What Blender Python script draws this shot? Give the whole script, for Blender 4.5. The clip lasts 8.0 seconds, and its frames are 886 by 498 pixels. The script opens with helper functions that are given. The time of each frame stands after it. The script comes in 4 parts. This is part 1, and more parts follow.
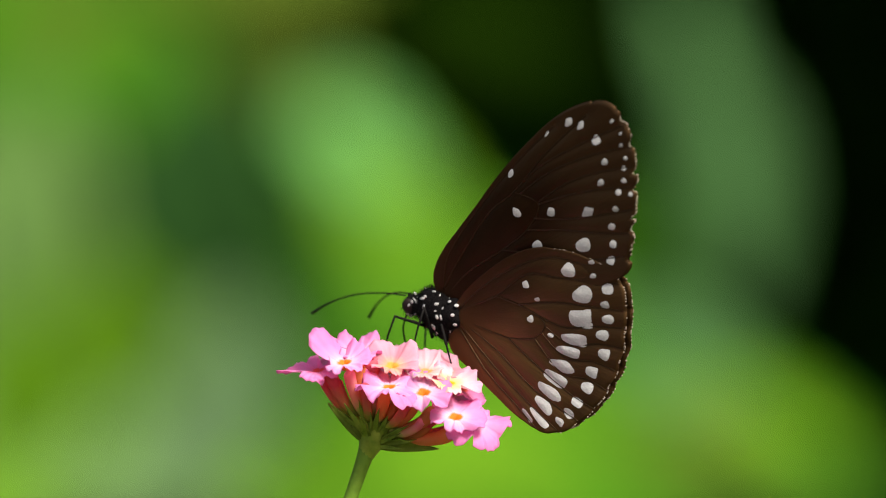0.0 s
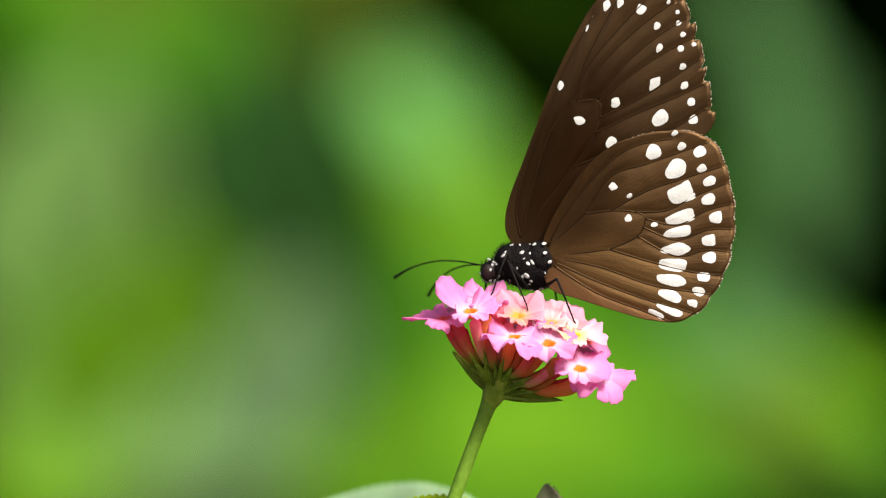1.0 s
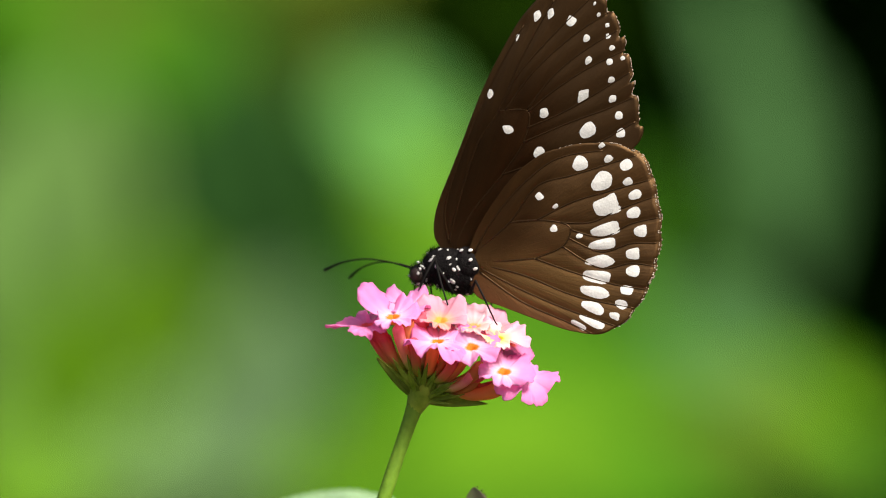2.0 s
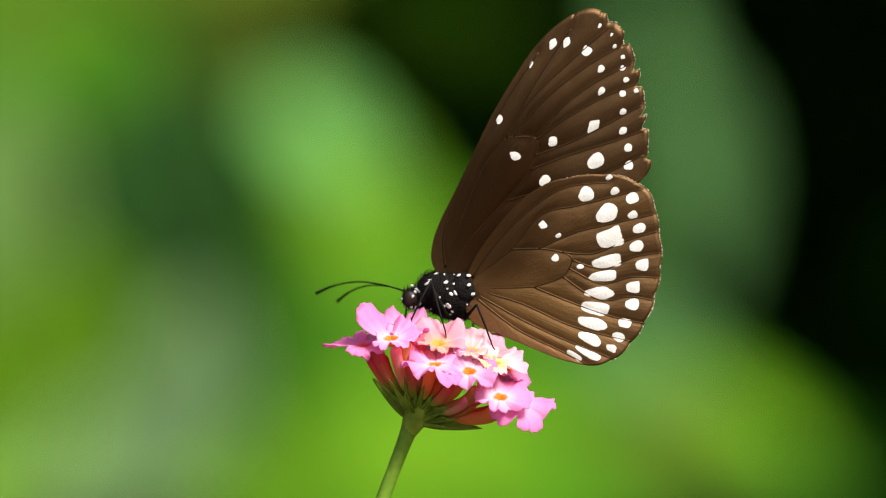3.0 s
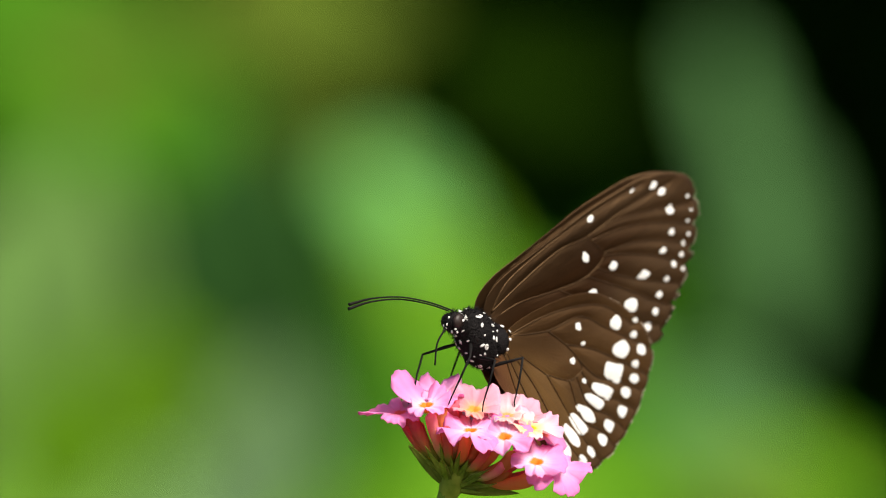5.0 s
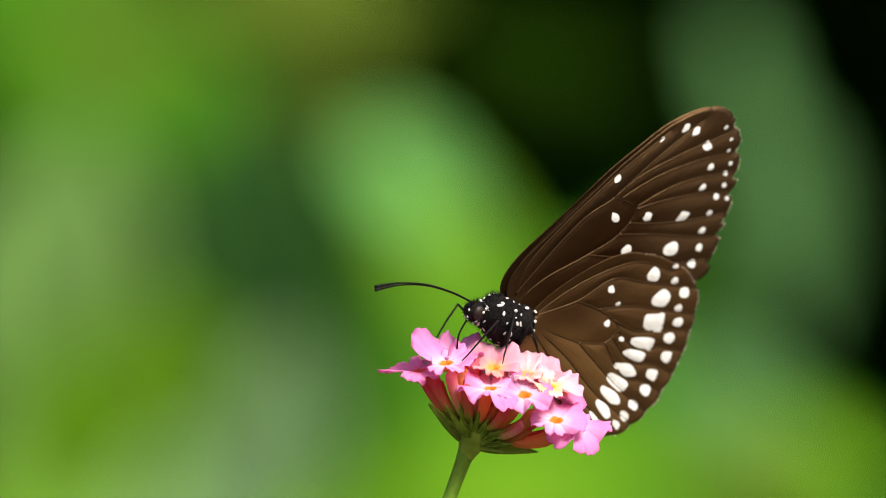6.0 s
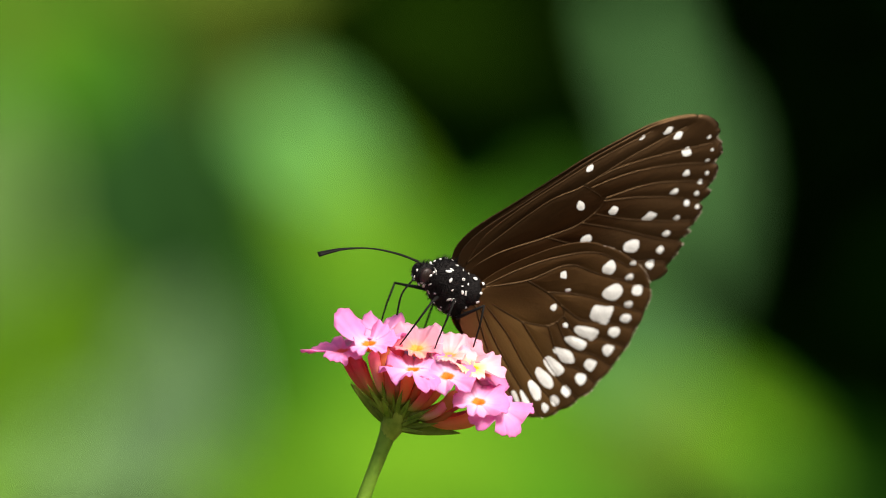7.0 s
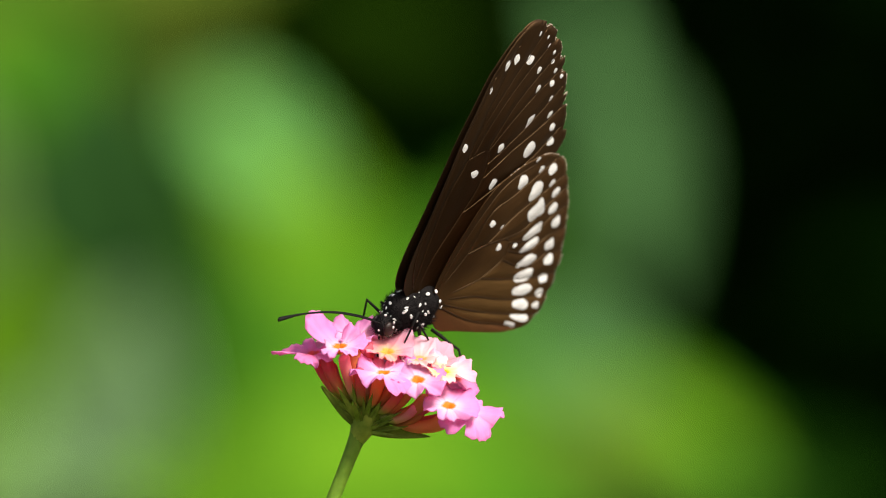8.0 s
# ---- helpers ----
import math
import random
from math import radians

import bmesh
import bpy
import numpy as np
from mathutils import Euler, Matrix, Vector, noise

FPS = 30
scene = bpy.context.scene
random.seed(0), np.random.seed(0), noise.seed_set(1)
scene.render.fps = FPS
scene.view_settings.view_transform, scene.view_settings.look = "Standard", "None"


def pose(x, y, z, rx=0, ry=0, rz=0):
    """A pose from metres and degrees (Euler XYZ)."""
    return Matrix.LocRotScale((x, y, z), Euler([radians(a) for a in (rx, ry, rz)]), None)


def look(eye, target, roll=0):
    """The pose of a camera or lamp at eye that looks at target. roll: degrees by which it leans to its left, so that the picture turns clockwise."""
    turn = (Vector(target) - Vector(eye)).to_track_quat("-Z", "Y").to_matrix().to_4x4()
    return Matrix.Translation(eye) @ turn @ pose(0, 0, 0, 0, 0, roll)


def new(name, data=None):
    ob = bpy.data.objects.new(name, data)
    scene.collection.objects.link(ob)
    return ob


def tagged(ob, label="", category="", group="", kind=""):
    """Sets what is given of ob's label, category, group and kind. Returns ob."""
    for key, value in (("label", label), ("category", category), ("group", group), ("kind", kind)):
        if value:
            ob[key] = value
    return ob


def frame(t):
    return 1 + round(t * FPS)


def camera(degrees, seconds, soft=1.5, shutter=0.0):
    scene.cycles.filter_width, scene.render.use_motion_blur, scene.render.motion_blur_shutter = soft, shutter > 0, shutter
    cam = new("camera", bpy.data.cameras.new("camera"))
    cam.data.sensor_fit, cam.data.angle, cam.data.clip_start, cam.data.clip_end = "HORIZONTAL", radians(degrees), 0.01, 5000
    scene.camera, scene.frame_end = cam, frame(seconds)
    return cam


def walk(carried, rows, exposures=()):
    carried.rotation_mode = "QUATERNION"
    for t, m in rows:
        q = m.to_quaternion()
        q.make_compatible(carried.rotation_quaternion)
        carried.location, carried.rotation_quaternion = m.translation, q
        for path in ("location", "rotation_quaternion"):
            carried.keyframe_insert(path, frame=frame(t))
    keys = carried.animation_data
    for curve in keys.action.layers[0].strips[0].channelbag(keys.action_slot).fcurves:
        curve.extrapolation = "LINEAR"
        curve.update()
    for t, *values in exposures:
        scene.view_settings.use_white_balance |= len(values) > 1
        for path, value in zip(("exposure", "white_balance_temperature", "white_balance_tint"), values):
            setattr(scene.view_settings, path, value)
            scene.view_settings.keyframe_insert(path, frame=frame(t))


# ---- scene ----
# Camera: a long lens on a steady support, panning slightly after the swaying flower.
cam = camera(6.0, 8.0, soft=1.0)
cam.data.dof.use_dof = True
cam.data.dof.focus_distance = 1.352
cam.data.dof.aperture_fstop = 11.0
EYE = (0.0, -1.36, 0.0)
# seconds, turn to the left and tilt up in degrees
PAN = [
       (0, 0, 0), (0.2, 0.2219, -0.0191), (0.5, 0.3444, -0.1148), (0.8, 0.3635, -0.1531), (1, 0.4209, -0.1913),
       (1.5, 0.3444, -0.1722), (2.8, -0.0383, -0.0574), (3, -0.2487, -0.0574), (3.2, -0.3061, -0.0574), (3.3, -0.3827, -0.0497),
       (3.4, -0.4592, -0.0459), (3.5, -0.5357, -0.0383), (3.7, -0.574, -0.0383), (4, -0.5357, -0.0383), (4.2, -0.4974, 0.0383),
       (4.3, -0.4783, 0.0842), (4.5, -0.4209, 0.1913), (4.6, -0.3444, 0.2602), (4.7, -0.2487, 0.3253), (4.9, -0.0383, 0.3635),
       (5, 0.2679, 0.4018), (5.2, 0.4783, 0.4783), (6.3, 0.1722, 0.0574), (6.5, 0.0191, -0.0383), (6.8, -0.1722, 0),
       (7, -0.3253, 0), (7.3, -0.4209, -0.0191), (7.5, -0.5166, -0.0191), (8, -0.6888, -0.0191),]
walk(cam, [(t, pose(*EYE, 90 + up, 0, left)) for t, left, up in PAN])

# ---- light ----
SUN_WAY = Vector((0.42, -0.54, 0.73)).normalized()
world = bpy.data.worlds.new("world")
scene.world = world
world.use_nodes = True
sky = world.node_tree.nodes.new("ShaderNodeTexSky")
sky.sky_type = "NISHITA"
sky.sun_disc = False
sky.dust_density = 5.0
sky.sun_elevation = math.asin(SUN_WAY.z)
sky.sun_rotation = math.atan2(SUN_WAY.x, SUN_WAY.y)
world.node_tree.links.new(sky.outputs[0], world.node_tree.nodes["Background"].inputs[0])
world.node_tree.nodes["Background"].inputs[1].default_value = 0.10
sun = new("sun", bpy.data.lights.new("sun", "SUN"))
sun.data.energy, sun.data.angle, sun.data.color = 5.0, radians(20), (1.0, 0.95, 0.85)
sun.matrix_world = look(SUN_WAY * 5, (0, 0, 0))
scene.view_settings.exposure = 0.26

# ---- materials ----
MM = 0.001


def material(name, color, color2=None, rough=0.6, grain=300.0, blotch=40.0, bump=0.2, through_light=0.0, sheen=0.0, spread=0.12, spec=0.3):
    """A surface with grain, larger blotches, fine relief and some variation from piece to piece."""
    m = bpy.data.materials.new(name)
    m.use_nodes = True
    n, l = m.node_tree.nodes, m.node_tree.links
    b = n["Principled BSDF"]
    coord = n.new("ShaderNodeTexCoord")
    fine, large = n.new("ShaderNodeTexNoise"), n.new("ShaderNodeTexNoise")
    fine.inputs["Scale"].default_value, large.inputs["Scale"].default_value = grain, blotch
    fine.inputs["Detail"].default_value = 4
    for x in (fine, large):
        l.new(coord.outputs["Object"], x.inputs["Vector"])
    add = n.new("ShaderNodeMath")
    add.operation = "ADD"
    half = n.new("ShaderNodeMath")
    half.operation, half.inputs[1].default_value = "MULTIPLY", 0.5
    l.new(fine.outputs[0], add.inputs[0])
    l.new(large.outputs[0], add.inputs[1])
    l.new(add.outputs[0], half.inputs[0])
    ramp = n.new("ShaderNodeValToRGB")
    c2 = color2 or tuple(c * 0.72 for c in color)
    ramp.color_ramp.elements[0].position, ramp.color_ramp.elements[1].position = 0.36, 0.64
    ramp.color_ramp.elements[0].color, ramp.color_ramp.elements[1].color = (*c2, 1), (*color, 1)
    l.new(half.outputs[0], ramp.inputs[0])
    info, vary, hsv = n.new("ShaderNodeObjectInfo"), n.new("ShaderNodeMapRange"), n.new("ShaderNodeHueSaturation")
    vary.inputs[3].default_value, vary.inputs[4].default_value = 1 - spread, 1 + spread
    l.new(info.outputs["Random"], vary.inputs[0])
    l.new(vary.outputs[0], hsv.inputs["Value"])
    l.new(ramp.outputs[0], hsv.inputs["Color"])
    l.new(hsv.outputs[0], b.inputs["Base Color"])
    b.inputs["Roughness"].default_value = rough
    b.inputs["Specular IOR Level"].default_value = spec
    b.inputs["Sheen Weight"].default_value = sheen
    bp = n.new("ShaderNodeBump")
    bp.inputs["Strength"].default_value, bp.inputs["Distance"].default_value = bump, 0.0004
    l.new(fine.outputs[0], bp.inputs["Height"])
    l.new(bp.outputs[0], b.inputs["Normal"])
    if through_light:
        tr, mix = n.new("ShaderNodeBsdfTranslucent"), n.new("ShaderNodeMixShader")
        l.new(hsv.outputs[0], tr.inputs[0])
        mix.inputs[0].default_value = through_light
        l.new(b.outputs[0], mix.inputs[1])
        l.new(tr.outputs[0], mix.inputs[2])
        l.new(mix.outputs[0], n["Material Output"].inputs[0])
    return m


def corolla_material(name, inner, ring, outer, edge, reach=5.0, spread=0.08):
    """Petals whose pigment changes from the throat outwards."""
    m = material(name, outer, rough=0.55, grain=900, blotch=220, bump=0.4, through_light=0.5, spread=spread)
    n, l = m.node_tree.nodes, m.node_tree.links
    coord, length, scale = n.new("ShaderNodeTexCoord"), n.new("ShaderNodeVectorMath"), n.new("ShaderNodeMath")
    length.operation, scale.operation, scale.inputs[1].default_value = "LENGTH", "MULTIPLY", 1 / (reach * MM)
    l.new(coord.outputs["Object"], length.inputs[0])
    l.new(length.outputs["Value"], scale.inputs[0])
    wob = n.new("ShaderNodeTexNoise")
    wob.inputs["Scale"].default_value = 500
    l.new(coord.outputs["Object"], wob.inputs["Vector"])
    mul, add = n.new("ShaderNodeMath"), n.new("ShaderNodeMath")
    mul.operation, mul.inputs[1].default_value, add.operation = "MULTIPLY_ADD", 0.30, "ADD"
    mul.inputs[2].default_value = -0.15
    l.new(wob.outputs[0], mul.inputs[0])
    l.new(mul.outputs[0], add.inputs[0])
    l.new(scale.outputs[0], add.inputs[1])
    ramp = n.new("ShaderNodeValToRGB")
    e = ramp.color_ramp.elements
    e[0].position, e[0].color, e[1].position, e[1].color = 0.10, (*inner, 1), 0.95, (*edge, 1)
    for p, c in ((0.16, inner), (0.26, ring), (0.58, outer)):
        k = e.new(p)
        k.color = (*c, 1)
    l.new(add.outputs[0], ramp.inputs[0])
    hsv = [x for x in n if x.type == "HUE_SAT"][0]
    l.new(ramp.outputs[0], hsv.inputs["Color"])
    return m


M_PINK = corolla_material("pink_petal", (0.88, 0.30, 0.02), (0.95, 0.70, 0.84), (0.93, 0.45, 0.76), (0.91, 0.33, 0.67))
M_ROSE = corolla_material("rose_petal", (0.84, 0.16, 0.12), (0.88, 0.28, 0.52), (0.90, 0.36, 0.68), (0.88, 0.28, 0.60))
M_CREAM = corolla_material("cream_petal", (0.88, 0.62, 0.02), (0.92, 0.82, 0.36), (0.92, 0.74, 0.74), (0.92, 0.54, 0.68))
M_BLUSH = corolla_material("blush_petal", (0.90, 0.52, 0.08), (0.92, 0.55, 0.38), (0.92, 0.42, 0.52), (0.92, 0.50, 0.64))
M_WHITE = corolla_material("white_petal", (0.90, 0.55, 0.20), (0.93, 0.64, 0.58), (0.92, 0.72, 0.76), (0.93, 0.60, 0.70))
M_TUBE = corolla_material("corolla_tube", (0.60, 0.62, 0.10), (0.90, 0.38, 0.16), (0.90, 0.13, 0.19), (0.94, 0.32, 0.42), 12.0, 0.22)
M_TUBE_PALE = corolla_material("corolla_tube_pale", (0.55, 0.60, 0.14), (0.93, 0.56, 0.30), (0.93, 0.30, 0.36), (0.94, 0.42, 0.54), 12.0, 0.22)
M_TUBE_ORANGE = corolla_material("corolla_tube_orange", (0.55, 0.60, 0.14), (0.94, 0.36, 0.14), (0.96, 0.38, 0.13), (0.97, 0.54, 0.18), 11.0, 0.22)
M_CORE = material("inner_bud", (0.30, 0.34, 0.07), (0.20, 0.22, 0.05), 0.6, 400, 150, 0.2, 0.2)
M_THROAT = material("throat", (0.80, 0.30, 0.02), (0.70, 0.18, 0.02), 0.6, 900, 300)
M_BRACT = material("bract", (0.36, 0.46, 0.06), (0.16, 0.26, 0.02), 0.5, 700, 260, 0.3, 0.15, spread=0.35)
M_STEM = material("stem", (0.22, 0.40, 0.03), (0.15, 0.30, 0.02), 0.6, 900, 90, 0.5)
M_LEAF = material("lantana_leaf", (0.58, 0.72, 0.01), (0.32, 0.52, 0.01), 0.5, 500, 160, 0.6, 0.5)
M_LEAF_PALE = material("lantana_leaf_underside", (0.40, 0.58, 0.33), (0.32, 0.50, 0.25), 0.7, 500, 120, 0.6, 0.2)
M_BUD = material("bud", (0.17, 0.13, 0.09), (0.11, 0.15, 0.06), 0.8, 900, 200, 0.6)
M_WING_DARK = material("wing_scales_dark", (0.060, 0.028, 0.012), (0.035, 0.016, 0.008), 0.7, 2600, 110, 0.3, 0.06, 0.1, spread=0.0, spec=0.15)


def pigment_light_zone(m, color, make, gloss_cut=0.0):
    """Blend another pigment, or painted light or shade, into a wing's colour where make(n, l) gives 1; gloss can be cut
    there too.
    """
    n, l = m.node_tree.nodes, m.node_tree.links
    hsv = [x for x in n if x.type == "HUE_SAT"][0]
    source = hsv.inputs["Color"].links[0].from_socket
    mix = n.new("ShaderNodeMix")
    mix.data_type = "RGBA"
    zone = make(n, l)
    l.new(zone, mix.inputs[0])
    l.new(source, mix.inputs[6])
    if gloss_cut:
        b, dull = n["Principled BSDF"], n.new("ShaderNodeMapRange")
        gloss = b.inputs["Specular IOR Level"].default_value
        dull.inputs[3].default_value, dull.inputs[4].default_value = gloss, gloss * (1 - gloss_cut)
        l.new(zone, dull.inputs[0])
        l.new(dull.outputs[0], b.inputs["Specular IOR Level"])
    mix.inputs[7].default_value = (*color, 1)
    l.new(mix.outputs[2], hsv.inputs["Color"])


def band(ax, az, start, end, wobble=1.5):
    """1 below start and 0 past end, in millimetres along the direction (ax, az) of the wing."""
    def make(n, l):
        coord, dot = n.new("ShaderNodeTexCoord"), n.new("ShaderNodeVectorMath")
        dot.operation, dot.inputs[1].default_value = "DOT_PRODUCT", (ax / MM, 0, az / MM)
        l.new(coord.outputs["Object"], dot.inputs[0])
        wave, add = n.new("ShaderNodeTexNoise"), n.new("ShaderNodeMath")
        wave.inputs["Scale"].default_value = 220
        l.new(coord.outputs["Object"], wave.inputs["Vector"])
        add.operation, add.inputs[1].default_value = "MULTIPLY_ADD", wobble
        l.new(wave.outputs[0], add.inputs[0])
        l.new(dot.outputs["Value"], add.inputs[2])
        span = n.new("ShaderNodeMapRange")
        span.interpolation_type = "SMOOTHSTEP"
        for k, v in ((1, start + wobble / 2), (2, end + wobble / 2), (3, 1.0), (4, 0.0)):
            span.inputs[k].default_value = v
        l.new(add.outputs[0], span.inputs[0])
        return span.outputs[0]
    return make


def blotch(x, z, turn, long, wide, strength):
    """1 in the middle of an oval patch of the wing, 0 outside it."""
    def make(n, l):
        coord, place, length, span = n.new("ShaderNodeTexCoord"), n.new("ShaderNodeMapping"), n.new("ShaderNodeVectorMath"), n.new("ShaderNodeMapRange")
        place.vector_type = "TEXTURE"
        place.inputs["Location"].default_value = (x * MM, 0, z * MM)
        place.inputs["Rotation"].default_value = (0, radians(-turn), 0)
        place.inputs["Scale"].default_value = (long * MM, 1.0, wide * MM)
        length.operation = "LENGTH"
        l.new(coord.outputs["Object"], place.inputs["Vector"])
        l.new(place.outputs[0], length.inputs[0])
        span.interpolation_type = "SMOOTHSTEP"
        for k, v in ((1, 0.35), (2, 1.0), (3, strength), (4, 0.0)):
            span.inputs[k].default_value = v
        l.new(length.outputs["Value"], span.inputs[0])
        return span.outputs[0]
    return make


def striae(m, bx, bz, strength):
    """Fine streaks of scales that run out from the wing's root, in colour and relief."""
    n, l = m.node_tree.nodes, m.node_tree.links
    coord, split = n.new("ShaderNodeTexCoord"), n.new("ShaderNodeSeparateXYZ")
    l.new(coord.outputs["Object"], split.inputs[0])
    dx, dz, ang, join, streak = (n.new("ShaderNodeMath"), n.new("ShaderNodeMath"), n.new("ShaderNodeMath"), n.new("ShaderNodeCombineXYZ"), n.new("ShaderNodeTexNoise"))
    dx.operation, dx.inputs[1].default_value = "SUBTRACT", bx * MM
    dz.operation, dz.inputs[1].default_value = "SUBTRACT", bz * MM
    l.new(split.outputs[0], dx.inputs[0])
    l.new(split.outputs[2], dz.inputs[0])
    ang.operation = "ARCTAN2"
    l.new(dz.outputs[0], ang.inputs[0])
    l.new(dx.outputs[0], ang.inputs[1])
    gain, along = n.new("ShaderNodeMath"), n.new("ShaderNodeMath")
    gain.operation, gain.inputs[1].default_value = "MULTIPLY", 85.0
    along.operation, along.inputs[1].default_value = "MULTIPLY", 160.0
    l.new(ang.outputs[0], gain.inputs[0])
    l.new(split.outputs[0], along.inputs[0])
    l.new(gain.outputs[0], join.inputs[0])
    l.new(along.outputs[0], join.inputs[1])
    streak.inputs["Scale"].default_value, streak.inputs["Detail"].default_value = 1.0, 3
    l.new(join.outputs[0], streak.inputs["Vector"])
    vary, hsv = n.new("ShaderNodeMapRange"), [x for x in n if x.type == "HUE_SAT"][0]
    vary.inputs[1].default_value, vary.inputs[2].default_value = 0.3, 0.7
    vary.inputs[3].default_value, vary.inputs[4].default_value = 1 - strength, 1 + strength
    l.new(streak.outputs[0], vary.inputs[0])
    l.new(vary.outputs[0], hsv.inputs["Value"])
    old, bump = [x for x in n if x.type == "BUMP"][0], n.new("ShaderNodeBump")
    bump.inputs["Strength"].default_value, bump.inputs["Distance"].default_value = 0.18, 0.0003
    l.new(streak.outputs[0], bump.inputs["Height"])
    l.new(old.outputs[0], bump.inputs["Normal"])
    l.new(bump.outputs[0], n["Principled BSDF"].inputs["Normal"])


WING_BROWN = ((0.027, 0.0112, 0.0020), (0.015, 0.0060, 0.0011), 0.52, 2600, 110, 0.10, 0.06, 0.0)
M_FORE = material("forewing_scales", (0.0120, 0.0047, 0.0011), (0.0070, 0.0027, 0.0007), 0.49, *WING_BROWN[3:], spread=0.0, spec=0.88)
# Shade over the inner forewing is painted in, with its gloss cut.
pigment_light_zone(M_FORE, (0.011, 0.0036, 0.0008), blotch(8.0, 14.0, 44, 25.0, 11.0, 1.0), 0.72)
pigment_light_zone(M_FORE, (0.009, 0.004, 0.0013), band(0.745, -0.668, -7.6, -2.2, 2.5))
M_HIND = material("hindwing_scales", *WING_BROWN, spread=0.0, spec=0.94)
for m in (M_FORE, M_HIND):
    m.node_tree.nodes["Principled BSDF"].inputs["Specular Tint"].default_value = (1.0, 0.59, 0.28, 1)
    m.node_tree.nodes["Principled BSDF"].inputs["IOR"].default_value = 1.58
# Reddish inner strip: brown scales plus light glowing through, put into the colour.
pigment_light_zone(M_HIND, (0.050, 0.013, 0.004), band(0.68, 0.73, -1.7, -0.6, 0.5))
pigment_light_zone(M_HIND, (0.026, 0.011, 0.003), band(-0.95, 0.3, -28.5, -26.0))
# Lower hindwing painted lighter, standing for the part that catches the light.
pigment_light_zone(M_HIND, (0.070, 0.036, 0.009), blotch(10.5, -6.5, -37, 17.0, 7.0, 0.75))
# Upper hindwing painted darker and duller, as if turned from the light.
pigment_light_zone(M_HIND, (0.015, 0.0058, 0.0012), blotch(8.5, 8.0, 42, 17.0, 7.5, 0.8), 0.64)
striae(M_FORE, -3.0, 3.2, 0.36)
striae(M_HIND, -0.4, 0.8, 0.36)
M_VEIN = material("vein", (0.018, 0.008, 0.003), (0.010, 0.005, 0.002), 0.42, 2000, 300, 0.1, spread=0.0, spec=0.6)
M_VEIN.node_tree.nodes["Principled BSDF"].inputs["Specular Tint"].default_value = (1.0, 0.62, 0.30, 1)
M_SPOT = material("white_scales", (0.76, 0.75, 0.72), (0.60, 0.59, 0.57), 0.8, 3000, 500, 0.2, spread=0.04)
M_FRINGE = material("fringe_scales", (0.50, 0.42, 0.34), (0.25, 0.18, 0.12), 0.8, 3000, 500, 0.2, spread=0.0)
M_FUZZ = material("black_fur", (0.008, 0.006, 0.006), (0.004, 0.003, 0.003), 0.7, 4000, 500, 0.8, spread=0.0, spec=0.15)
M_EYE = material("eye", (0.022, 0.010, 0.007), (0.012, 0.006, 0.005), 0.5, 4000, 500, 0.05, spread=0.0, spec=0.4)
M_LEG = material("leg", (0.006, 0.005, 0.005), (0.010, 0.009, 0.008), 0.7, 3000, 600, 0.2, spread=0.0, spec=0.12)
M_SOIL = material("soil", (0.055, 0.046, 0.026), (0.032, 0.027, 0.016), 0.95, 30, 3, 0.6)
M_LIME = material("leaf_lime", (0.176, 0.386, 0.013), (0.126, 0.319, 0.008), 0.75, 60, 12, 0.3, 0.35, spec=0.1)
M_PALE = material("leaf_pale", (0.254, 0.456, 0.117), (0.191, 0.381, 0.085), 0.75, 60, 12, 0.3, 0.3, spec=0.1)
M_GREY = material("leaf_grey_green", (0.292, 0.491, 0.222), (0.222, 0.409, 0.164), 0.75, 60, 12, 0.3, 0.25, spec=0.1)
M_JADE = material("leaf_jade", (0.094, 0.225, 0.070), (0.071, 0.187, 0.051), 0.75, 60, 12, 0.3, 0.25, spec=0.1)
M_MID = material("leaf_green", (0.061, 0.205, 0.004), (0.041, 0.156, 0.003), 0.75, 60, 12, 0.3, 0.25, spec=0.1)
# Deep green stands for shaded gaps among bright leaves; shade is in the colour.
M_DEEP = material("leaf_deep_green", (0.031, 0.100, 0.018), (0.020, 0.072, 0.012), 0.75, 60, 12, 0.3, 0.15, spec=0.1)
M_MINT = material("leaf_mint", (0.185, 0.470, 0.115), (0.140, 0.390, 0.085), 0.75, 60, 12, 0.3, 0.3, spec=0.1)
# Darker green leaf that paints the shaded gaps between brighter ones.
M_GREEN_SHADE = material("leaf_green_shade", (0.022, 0.088, 0.002), (0.014, 0.062, 0.002), 0.75, 60, 12, 0.3, 0.2, spec=0.1)
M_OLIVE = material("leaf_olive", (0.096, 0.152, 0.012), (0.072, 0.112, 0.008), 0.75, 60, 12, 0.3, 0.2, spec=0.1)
# Dimmed copy of the olive leaf, with shade painted into its colour.
M_OLIVE_SHADE = material("leaf_olive_shade", (0.009, 0.024, 0.001), (0.006, 0.017, 0.001), 0.9, 60, 12, 0.3, 0.1, spec=0.0)
# Near-black leaves: deep shade behind the shrubs is put into their colour.
M_DEEP_SHADE = material("leaf_deep_shade", (0.006, 0.026, 0.002), (0.004, 0.017, 0.001), 0.9, 60, 12, 0.3, 0.05, spec=0.0)
M_BARK = material("green_bark", (0.030, 0.050, 0.012), (0.018, 0.030, 0.008), 0.9, 200, 30, 0.8, spec=0.0)


# ---- mesh helpers ----
def part(name, bm, mat, parent=None, label="", smooth=True):
    me = bpy.data.meshes.new(name)
    bm.normal_update()
    bm.to_mesh(me)
    bm.free()
    if mat:
        me.materials.append(mat)
    for p in me.polygons:
        p.use_smooth = smooth
    ob = new(name, me)
    ob.parent = parent
    return tagged(ob, label)


